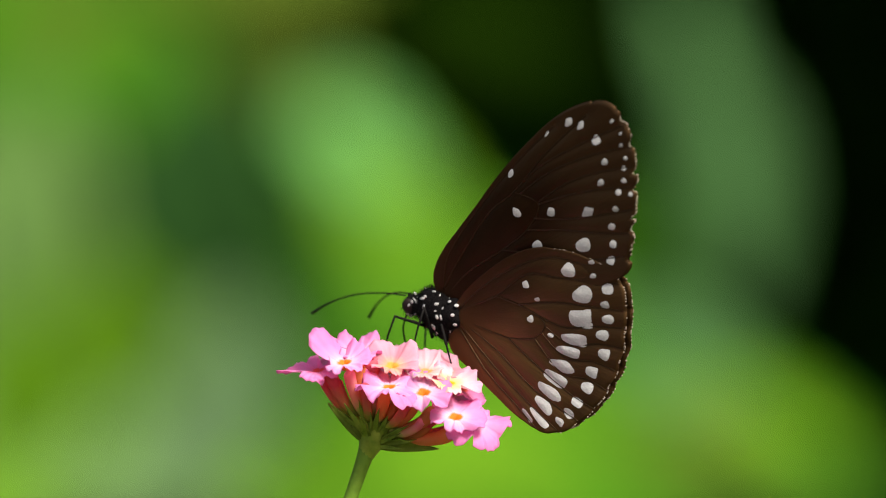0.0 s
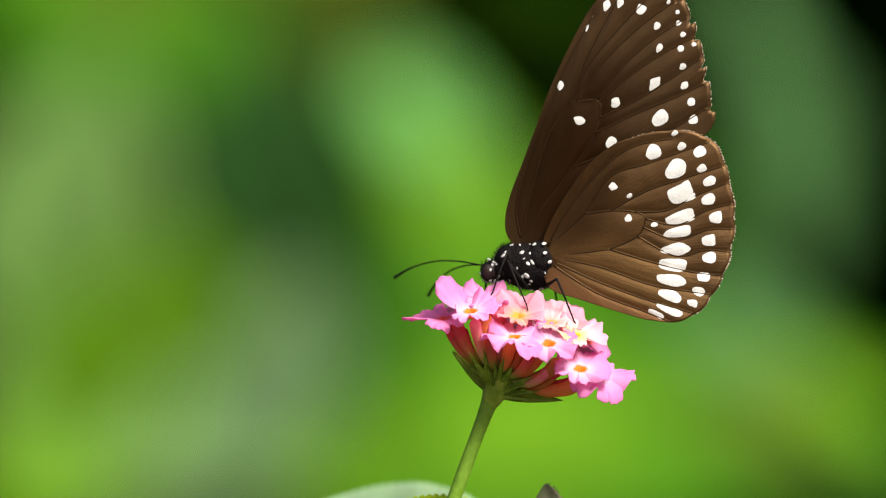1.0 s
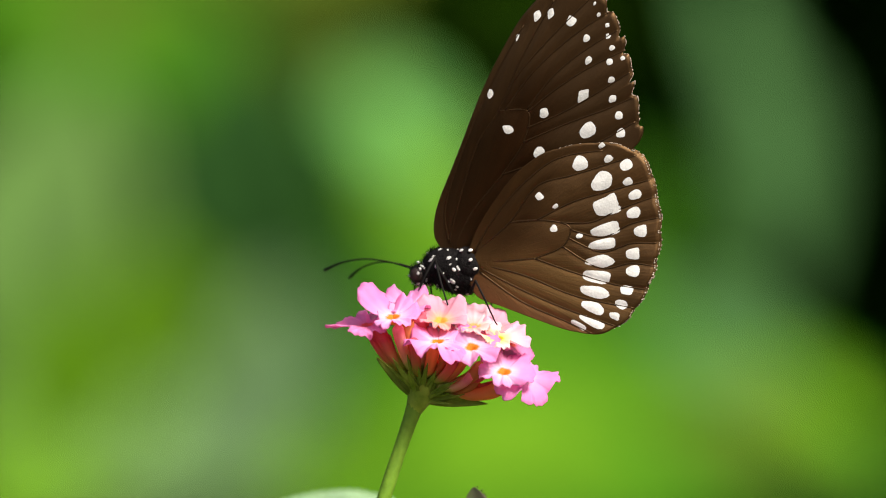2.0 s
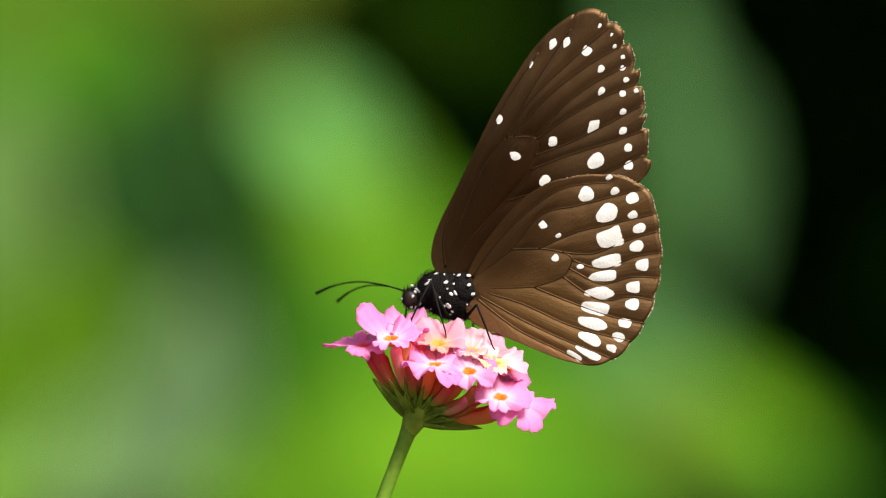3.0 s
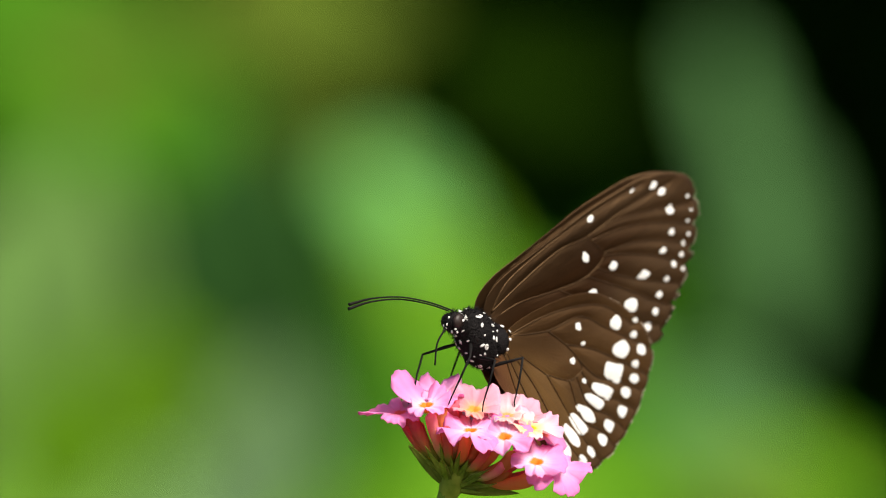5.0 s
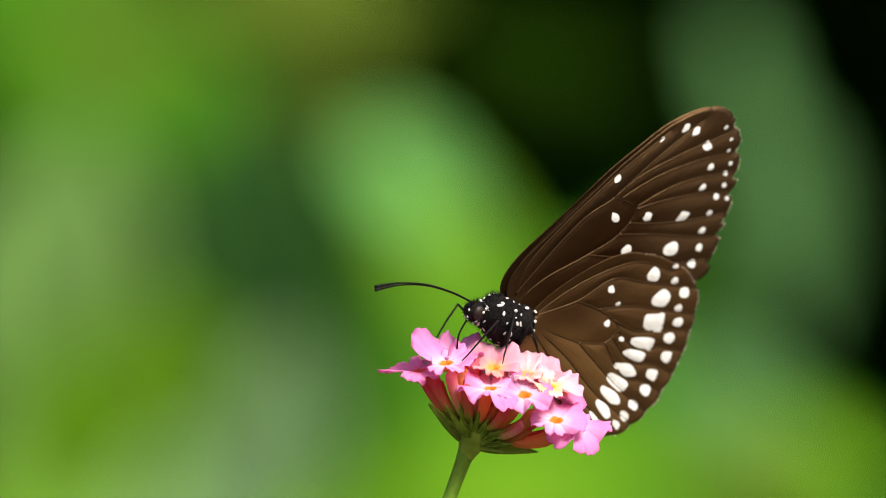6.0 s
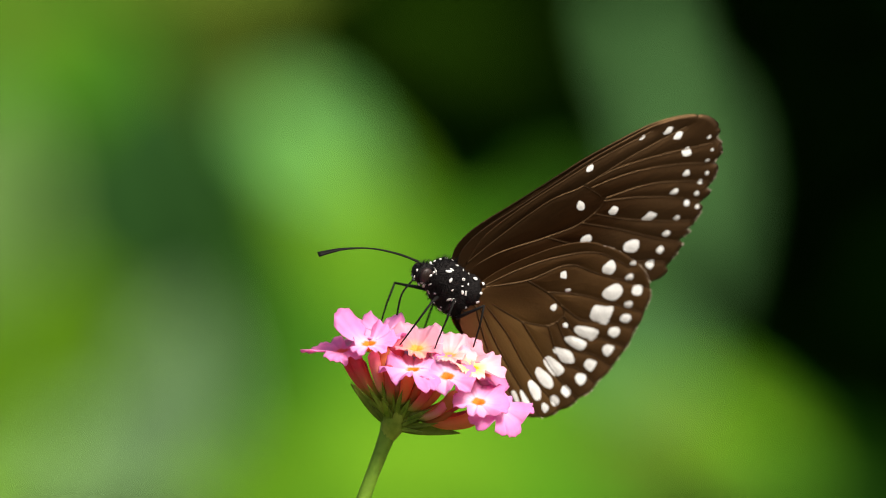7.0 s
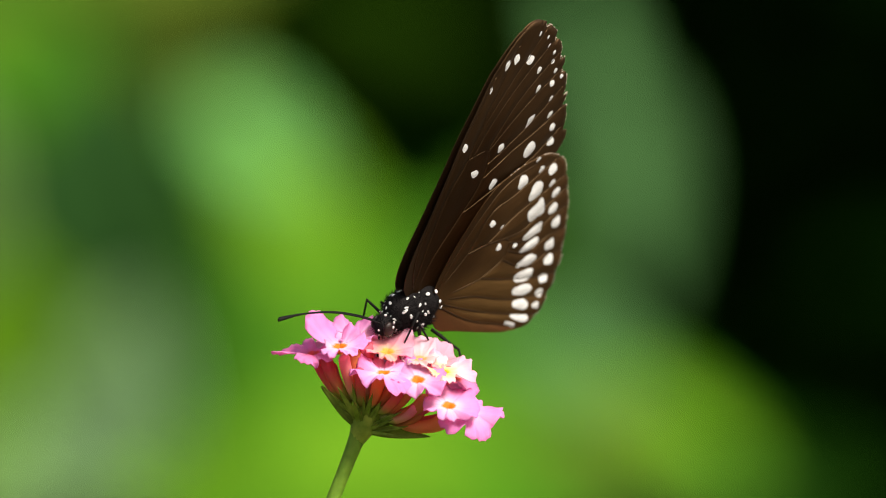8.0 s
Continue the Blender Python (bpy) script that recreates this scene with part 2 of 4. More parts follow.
def tube(bm, pts, radii, sides=8):
    """A round tapered tube along points, closed at both ends."""
    pts = [Vector(p) for p in pts]
    rings = []
    side = None
    for i, p in enumerate(pts):
        d = (pts[min(i + 1, len(pts) - 1)] - pts[max(i - 1, 0)]).normalized()
        if side is None:
            side = d.orthogonal().normalized()
        side = (side - d * side.dot(d)).normalized()
        up = d.cross(side)
        r = radii[i] if isinstance(radii, (list, tuple)) else radii
        rings.append([bm.verts.new(p + side * r * math.cos(a) + up * r * math.sin(a)) for a in [2 * math.pi * k / sides for k in range(sides)]])
    for a, b in zip(rings, rings[1:]):
        for k in range(sides):
            bm.faces.new((a[k], a[(k + 1) % sides], b[(k + 1) % sides], b[k]))
    bm.faces.new(rings[0][::-1])
    bm.faces.new(rings[-1])
    return bm


def spline(pts, steps=6, closed=False):
    """Points along a smooth curve through pts."""
    pts = [Vector(p) for p in pts]
    n = len(pts)
    out = []
    for i in range(n if closed else n - 1):
        if closed:
            a, b, c, d = (pts[(i + k) % n] for k in (-1, 0, 1, 2))
        else:
            a, b, c, d = pts[max(i - 1, 0)], pts[i], pts[i + 1], pts[min(i + 2, n - 1)]
        for s in range(steps):
            t = s / steps
            out.append(0.5 * (2 * b + (c - a) * t + (2 * a - 5 * b + 4 * c - d) * t * t + (3 * b - a - 3 * c + d) * t ** 3))
    if not closed:
        out.append(pts[-1])
    return out


def ball(bm, m, segments=20, rings=14):
    bmesh.ops.create_uvsphere(bm, u_segments=segments, v_segments=rings, radius=1.0, matrix=m)


def ellipsoid(c, r, ry=0.0, rz=0.0):
    return Matrix.Translation(c) @ Euler((0, radians(ry), radians(rz))).to_matrix().to_4x4() @ Matrix.Diagonal((*r, 1))


def leaf_mesh(bm, m, length, width, curl=0.25, fold=0.25, teeth=0, rugose=0.0, nu=12, nv=4, thick=0.0004, seed=0):
    """A leaf blade from its stalk along +x, with a folded midrib, a drooping tip, teeth and quilted relief."""
    rnd = random.Random(seed)
    wob = rnd.uniform(-0.1, 0.1)
    top, low = [], []
    for i in range(nu + 1):
        u = i / nu
        half = width * 0.5 * (math.sin(math.pi * min(1, u ** 0.75)) ** 0.8 if 0 < u < 1 else 0.02)
        if teeth:
            half *= 1 + 0.035 * (i % 2)
        ra, rb = [], []
        for j in range(-nv, nv + 1):
            v = j / nv
            x = length * (u + (0.005 * (i % 2) if teeth and abs(j) == nv else 0))
            y = half * v + length * wob * u * u
            z = abs(half * v) * fold - curl * length * u * u + rugose * math.sin(u * 40 + abs(v) * 9) * math.cos(v * 14) * (1 - u)
            ra.append(bm.verts.new(m @ Vector((x, y, z))))
            rb.append(bm.verts.new(m @ Vector((x, y, z - thick))))
        top.append(ra)
        low.append(rb)
    n = 2 * nv
    for i in range(nu):
        for j in range(n):
            bm.faces.new((top[i][j], top[i + 1][j], top[i + 1][j + 1], top[i][j + 1]))
            bm.faces.new((low[i][j], low[i][j + 1], low[i + 1][j + 1], low[i + 1][j]))
        bm.faces.new((top[i][0], low[i][0], low[i + 1][0], top[i + 1][0]))
        bm.faces.new((top[i][n], top[i + 1][n], low[i + 1][n], low[i][n]))


# ---- ground ----
GROUND = -0.37
# Ground lies out of view; its dark colour is chosen to weaken bounced light.
bm = bmesh.new()
bmesh.ops.create_grid(bm, x_segments=160, y_segments=160, size=40)
for v in bm.verts:
    v.co.z = GROUND + 0.02 * (noise.noise(v.co * 1.7) - 0.5) * min(1, v.co.length / 1.5)
tagged(part("ground", bm, M_SOIL), "unseen garden ground under the plants, darkened to limit bounce light", "ground", kind="structure")


# ---- lantana ----
ROOT = Vector((-0.0254, 0.0, GROUND))
plant = new("lantana_plant")
plant.location = ROOT
tagged(plant, "lantana plant in bloom with pink and yellow flower head", "flower")
HEAD = Vector((0.0250, 0.0, 0.3411))


def head_at(x, y, z):
    """A point of the flower head from its base, in millimetres."""
    return HEAD + Vector((x, y, z)) * MM


bm = bmesh.new()
tube(bm, spline([(0, 0, -0.01), (0.001, 0.004, 0.15), (0.004, 0.002, 0.24), head_at(-14.2, 0.5, -36), head_at(-8.6, 0, -21.5), head_at(-4.0, 0, -9), head_at(-0.4, 0, 0.5)], 8),
     [0.0022] * 16 + [0.0018] * 8 + [0.0014] * 8 + [0.00115] * 8 + [0.00112, 0.00112, 0.00115, 0.00118, 0.00122, 0.0013, 0.0014, 0.00155, 0.0018], 12)
part("stem", bm, M_STEM, plant, "slender hairy green stem")


def even_lobes(seed, length, count):
    """Rounded lobes of slightly uneven length, spaced evenly round a floret."""
    rnd = random.Random(seed)
    return [(360 * k / count + rnd.uniform(-8, 8), length * rnd.uniform(0.8, 1.12), 225 / count, rnd.uniform(-0.1, 0.25)) for k in range(count)]


def floret_mesh(seed, lobes):
    """A corolla open towards +z. lobes: direction in degrees, length in millimetres, half width in degrees, lift of the tip."""
    rnd = random.Random(seed)
    bm = bmesh.new()
    na, nr = 84, 9
    mean = sum(length for _, length, _, _ in lobes) / len(lobes)
    ruffle = [(rnd.uniform(0, 6.3), rnd.uniform(-0.24, 0.24)) for _ in lobes]
    rows = []
    for side in (0, 1):
        rings = []
        for k in range(nr + 1):
            f = 0.07 + 0.93 * k / nr
            ring = []
            for a in range(na):
                th = 360.0 * a / na
                reach, rise, best, i = 0.50 * mean, 0.0, 0.0, 0
                for j, (way, length, half, lift) in enumerate(lobes):
                    off = abs((th - way + 180) % 360 - 180) / half
                    if off < 1:
                        r = length * (1 - off ** 3.2) ** 0.5 * (1 - 0.05 * math.exp(-(off / 0.16) ** 2))
                        w = (1 - off * off) ** 1.5
                        if w > best:
                            best, rise, i = w, lift * length * w, j
                        reach = max(reach, r)
                r = 0.50 * mean * f + (reach - 0.50 * mean) * max(0.0, (f - 0.16) / 0.84) ** 0.9
                ph, tw = ruffle[i]
                rad = radians(th)
                r *= 1 + f ** 3 * (0.016 * math.sin(17 * rad + 3 * ph) + 0.015 * math.sin(31 * rad + ph))
                z = rise * f * f + mean * (0.05 * f + (0.07 * math.sin(6 * rad + ph) + 0.05 * math.sin(11 * rad + 1.7 * ph) + 0.035 * math.sin(23 * rad + 2 * ph)) * f ** 2)
                z += mean * tw * math.sin(rad - radians(lobes[i][0])) * 1.3 * f * f
                z -= 0.10 * mean * max(0.0, f - 0.8) * 3 * best
                z -= 0.24 * mean * max(0.0, 0.20 - f) / 0.20
                ring.append(bm.verts.new((r * math.cos(rad) * MM, r * math.sin(rad) * MM, z * MM - side * 0.00012)))
            rings.append(ring)
        for p, q in zip(rings, rings[1:]):
            for a in range(na):
                fc = (p[a], q[a], q[(a + 1) % na], p[(a + 1) % na])
                bm.faces.new(fc if side == 0 else fc[::-1])
        rows.append(rings)
    for a in range(na):
        b = (a + 1) % na
        bm.faces.new((rows[0][-1][a], rows[1][-1][a], rows[1][-1][b], rows[0][-1][b]))
    return bm


def trumpet(name, end, mat, parent, frame_of, wide=1.0, sag=0.8):
    """A slender corolla tube from the base of the head to end; its own origin is the base."""
    out = (end - HEAD) / MM
    a = head_at(0.34 * out.x, 0.34 * out.y, 1.2 + 0.32 * max(0.0, out.z))
    v = end - a
    bm = bmesh.new()
    pts = spline([v * 0.0, v * 0.35 - Vector((0, 0, sag * MM)), v * 0.72 - Vector((0, 0, sag * 0.8 * MM)), v * 0.93, v], 4)
    n = len(pts)
    tube(bm, pts, [(0.62 + (wide - 0.62) * min(1.0, 1.6 * k / (n - 1)) ** 0.8 - (0.25 if name == "tube" else 2.6) * max(0.0, k / (n - 1) - 0.75)) * MM for k in range(n)], 12)
    ob = part(name, bm, mat, parent)
    ob.matrix_local = frame_of.inverted() @ Matrix.Translation(a)
    return ob


def floret(mat, at, normal, lobes, seed, tube_mat):
    """A floret on its tube: lobes are turned from the direction nearest to +x, seen from the open side."""
    c, up = head_at(*at), Vector(normal).normalized()
    across = (Vector((1, 0, 0)) - up * up.x).normalized()
    ob = part("floret", floret_mesh(seed, lobes), mat, plant)
    ob.matrix_local = Matrix.Translation(c) @ Matrix((across, up.cross(across), up)).transposed().to_4x4()
    trumpet("tube", c - up * 0.0006, tube_mat, ob, ob.matrix_local)
    t = bmesh.new()
    ball(t, ellipsoid((0, 0, -0.00100), (0.0005, 0.0005, 0.0003)), 10, 6)
    part("throat", t, M_THROAT, ob)
    return ob


# pigment, centre in the head, the way it faces, its lobes
FLORETS = [
    (M_ROSE, (-8.3, -3.0, 12.4), (-0.08, -0.22, 0.97), [(172, 6.7, 40, 0.06), (118, 5.0, 46, 0.22), (45, 3.8, 46, 0.15), (330, 4.0, 46, -0.05), (250, 4.6, 46, -0.12)]),
    (M_PINK, (-4.0, -6.6, 13.55), (-0.06, -0.36, 0.93), [(124, 6.9, 46, 0.62), (60, 4.6, 42, 0.5), (15, 4.6, 48, 0.22), (305, 3.7, 50, -0.02), (235, 3.7, 50, -0.02)]),
    (M_PINK, (-1.6, -3.2, 15.0), (0.1, -0.30, 0.95), [(128, 4.6, 44, 0.5), (62, 4.6, 40, 0.55), (5, 3.8, 46, 0.15), (300, 3.4, 48, 0), (215, 3.4, 48, 0)]),
    (M_BLUSH, (3.6, -5.2, 12.75), (0.04, -0.46, 0.88), [(122, 5.4, 52, 0.40), (58, 5.4, 52, 0.40), (2, 4.4, 44, 0.1), (182, 3.6, 46, 0.1), (270, 2.6, 54, 0)]),
    (M_PINK, (3.0, -8.2, 9.5), (-0.04, -0.16, 0.98), [(176, 5.6, 46, 0.06), (118, 5.0, 48, 0.50), (52, 5.0, 48, 0.42), (305, 5.6, 46, -0.50), (238, 4.6, 46, -0.22)]),
    (M_PINK, (8.5, -9.2, 8.4), (0.05, -0.56, 0.82), [(172, 4.8, 48, 0), (108, 5.0, 48, 0.22), (42, 5.2, 48, 0.1), (335, 4.8, 48, 0), (255, 4.0, 50, -0.1)]),
    (M_WHITE, (8.9, -6.0, 11.7), (0.0, -0.34, 0.94), [(92, 5.0, 62, 0.46), (20, 3.0, 50, 0.15), (165, 3.0, 50, 0.15), (240, 2.6, 52, 0), (305, 2.6, 52, 0)]),
    (M_BLUSH, (11.3, -4.2, 11.4), (0.16, -0.30, 0.94), [(84, 5.1, 60, 0.45), (10, 3.8, 54, 0.2), (165, 3.0, 53, 0), (270, 3.0, 58, 0)]),
    (M_CREAM, (12.5, -7.0, 9.7), (0.15, -0.40, 0.9), [(115, 4.6, 52, 0.35), (170, 3.6, 46, 0.1), (2, 5.7, 32, 0), (48, 5.6, 36, 0.30), (285, 3.4, 52, -0.05)]),
    (M_PINK, (13.5, -8.8, 4.3), (0.12, -0.52, 0.84), [(118, 5.0, 50, 0.25), (52, 5.0, 50, 0.25), (350, 5.2, 48, 0.05), (262, 3.6, 50, -0.1), (186, 4.2, 48, 0)]),
    (M_PINK, (16.3, -6.4, 3.6), (0.30, -0.45, 0.84), [(12, 6.3, 34, 0.22), (66, 4.2, 50, 0.2), (130, 4.2, 50, 0.1), (308, 5.7, 54, -0.40), (238, 5.2, 50, -0.42)]),
    (M_ROSE, (14.6, -3, 8.85), (0.6, -0.4, 0.7), even_lobes(14, 4.4, 5)),
    (M_ROSE, (1, 6, 15.05), (0.0, 0.4, 0.9), even_lobes(15, 4.6, 5)),
    (M_PINK, (-5.5, 5, 13.45), (-0.4, 0.5, 0.8), even_lobes(16, 4.4, 5)),
    (M_PINK, (6.4, 8, 12.45), (0.2, 0.7, 0.7), even_lobes(17, 4.6, 5)),
    (M_ROSE, (12.9, 5.5, 8.45), (0.6, 0.5, 0.6), even_lobes(18, 4.4, 5)),
    (M_PINK, (2, 11, 10.45), (0.0, 0.9, 0.4), even_lobes(19, 4.6, 5)),
]
for k, (mat, at, normal, lobes) in enumerate(FLORETS):
    floret(mat, at, normal, lobes, k + 1, (M_TUBE, M_TUBE_PALE, M_TUBE_ORANGE, M_TUBE)[k % 4])

# slender unopened florets low on the head
CLOSED = [(-6.6, -3.2, 12.2, 1.25), (-3.4, -6.0, 12.2, 1.15), (-0.8, -6.8, 10.0, 1.0), (2.6, -7.4, 9.4, 1.25), (6.0, -8.0, 7.0, 1.0), (10.2, -7.8, 5.4, 1.3), (13.6, -6.0, 2.0, 1.45),
                                    (-8.0, -0.6, 11.8, 1.1), (8.6, -7.4, 4.0, 0.85), (-5.4, -2.0, 10.8, 0.9), (7.6, -7.4, 7.0, 1.05), (11.6, -6.8, 5.2, 1.1), (9.6, -5.4, 3.2, 0.9), (4.8, -6.4, 8.8, 0.9), (16.0, -4.2, 3.6, 1.2), (0.8, -5.6, 11.2, 0.9), (0.2, -4.6, 14.0, 1.5), (-1.8, -5.2, 13.0, 1.45), (0.6, -3.2, 14.6, 1.5)]
for k, (x, y, z, wide) in enumerate(CLOSED):
    trumpet("closed_floret", head_at(x, y, z), (M_TUBE, M_TUBE_PALE, M_TUBE, M_TUBE_ORANGE, M_TUBE, M_TUBE_ORANGE, M_TUBE_ORANGE)[k % 7], plant, Matrix.Identity(4), 0.86 * wide, 1.1)


# narrow green bracts under the florets
def bract(x, y, z, wide=2.2, seed=0):
    a, b = head_at(0, 0, 0), head_at(x, y, z)
    d = b - a
    bm = bmesh.new()
    side = d.cross(Vector((0.2, 1, 0.3))).normalized()
    rot = Matrix((d.normalized(), side, d.normalized().cross(side))).transposed().to_4x4()
    leaf_mesh(bm, Matrix.Translation(a) @ rot, d.length, wide * MM, curl=-0.06, fold=0.4, nu=8, nv=2, thick=0.0003, seed=seed)
    part("bract", bm, M_BRACT, plant)


ENDS = [at for mat, at, normal, lobes in FLORETS] + [(x, y, z) for x, y, z, wide in CLOSED]
rnd = random.Random(21)
under = [(0.50 * x + rnd.uniform(-0.9, 0.9), 0.52 * y - (1.5 if y < 0 else -0.6) + rnd.uniform(-0.6, 0.6), 0.48 * z + rnd.uniform(-2.2, 2.0), rnd.uniform(0.45, 1.15)) for x, y, z in ENDS]
for i, (x, y, z, wide) in enumerate(under + [(-7.0, -2.4, 7.2, 1.9), (-6.6, -0.6, 7.4, 1.8), (-4.0, -4.6, 7.4, 1.0), (10.8, -3.0, 0.0, 1.8), (6.0, -4.2, 0.6, 1.2)]):
    bract(x, y, z, wide, i)
bm = bmesh.new()
tube(bm, [head_at(-1.5, 0, -2.4), head_at(-0.2, 0, 0.4), head_at(0.6, 0, 2.4), head_at(1.2, 0, 4.2), head_at(1.6, 0, 5.4)], [0.0010, 0.0020, 0.0027, 0.0031, 0.0022], 16)
part("receptacle", bm, M_BRACT, plant)
bm = bmesh.new()
for k in range(40):
    a, h = k * 2.4, (k + 0.5) / 40
    p = head_at(3.0 + 4.6 * math.sqrt(h) * math.cos(a), 0.5 + 4.6 * math.sqrt(h) * math.sin(a), 7.6 - 2.2 * h)
    o = head_at(0.3, 0, 1.5)
    tube(bm, [o, o.lerp(p, 0.5), o.lerp(p, 0.85), p], [0.0005, 0.0007, 0.0009, 0.0005], 6)
part("inner_buds", bm, M_CORE, plant, "crowded green and rose buds inside the head")["kind"] = "stuff"


def plant_leaf(at, yaw, pitch, roll, length, width, mat, curl, seed):
    bm = bmesh.new()
    leaf_mesh(bm, Matrix.Identity(4), length, width, curl, 0.18, teeth=1, rugose=0.0009, nu=64, nv=9, seed=seed)
    ob = part("leaf", bm, mat, plant)
    ob.matrix_local = Matrix.Translation(at) @ Euler((radians(roll), radians(pitch), radians(yaw))).to_matrix().to_4x4()
    return ob


plant_leaf(head_at(3.6, 42, -32.2), 172, -16, -50, 0.048, 0.028, M_LEAF_PALE, 0.30, 3)
plant_leaf(head_at(-23.8, 3.5, -28.1), 3, -7, 60, 0.037, 0.022, M_LEAF, 0.08, 4)


# a second stalk with a closed bud, and a small bloom further along
bm = bmesh.new()
tube(bm, spline([(0.001, 0.004, 0.15), head_at(8, 6, -90), head_at(14, 5, -40), head_at(11.2, 4, -20.4)], 6), 0.0009, 8)
part("bud_stalk", bm, M_STEM, plant)
bud_c = head_at(10.0, 4, -18.6)
rnd = random.Random(8)
for k, (dx, dz, tall, wide, turn) in enumerate(((-0.7, 0.0, 6.2, 5.0, 104), (0.6, -0.8, 4.4, 3.0, 80))):
    bm = bmesh.new()
    leaf_mesh(bm, Matrix.Translation((0, 0, 0)), tall * MM, wide * MM, 0.30, 0.35, teeth=1, rugose=0.0002, nu=20, nv=4, seed=k)
    for _ in range(60):
        u, v = rnd.uniform(0.1, 1), rnd.choice((-1, 1))
        q = Vector((tall * u, v * wide * 0.42 * math.sin(math.pi * u ** 0.75) ** 0.8, -0.3 * tall * u * u)) * MM
        tube(bm, [q, q + Vector((0.2, v * 0.5, rnd.uniform(-0.2, 0.4))) * MM], [0.00004, 0.00001], 3)
    ob = part("young_leaf", bm, M_BUD, plant, "greyish hairy folded young leaf")
    ob.matrix_local = Matrix.Translation(bud_c + Vector((dx, 0, dz - 1.8)) * MM) @ Euler((0, radians(-turn), 0)).to_matrix().to_4x4() @ Euler((radians(70), 0, 0)).to_matrix().to_4x4()
bm = bmesh.new()
for k in range(22):
    a, h = k * 2.4, (k + 0.5) / 22
    r = 1.9 * math.sqrt(h)
    ball(bm, ellipsoid(bud_c + Vector((1.7 + r * math.cos(a), r * math.sin(a), -1.7 - 1.1 * h + 0.4 * math.sin(k * 5.0))) * MM, (0.00042, 0.00042, 0.0007), 25 * math.cos(a), 0), 8, 6)
part("bud", bm, M_BRACT, plant, "tight green flower bud")
bm = bmesh.new()
tube(bm, spline([(0.001, 0.004, 0.15), head_at(26, 24, -90), head_at(28.6, 30, -40), head_at(28.4, 30, -23)], 6), 0.0009, 8)
part("bloom_stalk", bm, M_STEM, plant)
for k in range(5):
    a = 1.26 * k
    ob = part("small_floret", floret_mesh(40 + k, even_lobes(40 + k, 3.0, 5)), M_ROSE, plant)
    ob.matrix_local = Matrix.Translation(head_at(28.4 + 1.8 * math.cos(a), 30 + 1.8 * math.sin(a), -22.6)) @ Vector((math.cos(a) * 0.5, math.sin(a) * 0.5, 1)).to_track_quat("Z", "Y").to_matrix().to_4x4()

# ---- butterfly ----
butterfly = new("butterfly")
tagged(butterfly, "dark brown butterfly with white wing spots feeding on lantana", "butterfly")

FORE = [(-2.6, 2.0), (-4.6, 3.4), (-5.5, 5.8), (-4.9, 8.4), (-2.9, 11.6), (0.7, 15.7), (5.0, 20.6), (10.2, 26.6), (15.0, 31.2), (19.7, 35.2), (24.6, 38.0), (28.6, 38.9), (31.0, 38.3), (32.8, 36.6),
        (34.2, 33.4), (34.7, 30.2), (34.9, 26.6), (34.5, 22.8), (34.0, 19.0), (33.2, 15.4), (32.3, 11.4), (28.0, 9.0), (18.0, 6.0), (6.0, 2.6)]
HIND = [(-0.6, 2.6), (2.3, 6.0), (6.1, 9.1), (10.0, 11.7), (13.9, 13.4), (17.8, 14.0), (21.8, 13.6), (25.8, 12.7), (28.9, 11.0), (30.6, 9.3), (31.5, 6.4), (31.3, 2.9), (30.8, -0.8), (29.8, -4.3),
        (27.9, -8.2), (25.6, -11.4), (22.6, -14.2), (19.0, -16.2), (15.4, -16.3), (11.3, -14.5), (6.5, -11.1), (1.9, -7.6), (-1.6, -4.8), (-2.0, -1.2)]


def pleats(veins, base):
    """A relief map on a quarter-millimetre grid: cells between the veins bulge a little and crease at each vein."""
    line = np.array([(p.x, p.y) for v in veins for p in spline([(a, b, 0) for a, b in v], 20)])
    gx, gy = np.meshgrid(np.arange(-8, 38, 0.25), np.arange(-19, 42, 0.25), indexing="ij")
    d = np.full(gx.shape, 1e9)
    for x, y in line:
        d = np.minimum(d, (gx - x) ** 2 + (gy - y) ** 2)
    d = np.sqrt(d)
    r = np.hypot(gx - base[0], gy - base[1])
    return (0.17 * (1 - np.exp(-(d / 0.40) ** 2)) + 0.19 * (1 - np.exp(-(d / 1.5) ** 2))) * np.clip((r - 1) / 12, 0, 1)


RELIEF = {}


def wing_height(u, v, base, amp):
    """Height of the cells between the veins, small crumples and a light camber, in millimetres."""
    g = RELIEF[base]
    x, y = min(max((u + 8) * 4, 0), g.shape[0] - 1.01), min(max((v + 19) * 4, 0), g.shape[1] - 1.01)
    i, j = int(x), int(y)
    a, b = x - i, y - j
    cell = (g[i, j] * (1 - a) + g[i + 1, j] * a) * (1 - b) + (g[i, j + 1] * (1 - a) + g[i + 1, j + 1] * a) * b
    r = math.hypot(u - base[0], v - base[1])
    rough = 0.14 * noise.noise(Vector((u * 0.12, v * 0.12, base[0]))) + 0.05 * noise.noise(Vector((u * 0.6, v * 0.6, 2.0)))
    return amp * (-float(cell) + rough * min(1, r / 15) + (0.0026 * (r - 16) ** 2 if base == HIND_BASE else 0.0011 * (r - 20) ** 2) - 0.2 - (0.006 * min(0, v + 1) ** 2 if base == HIND_BASE else 0))


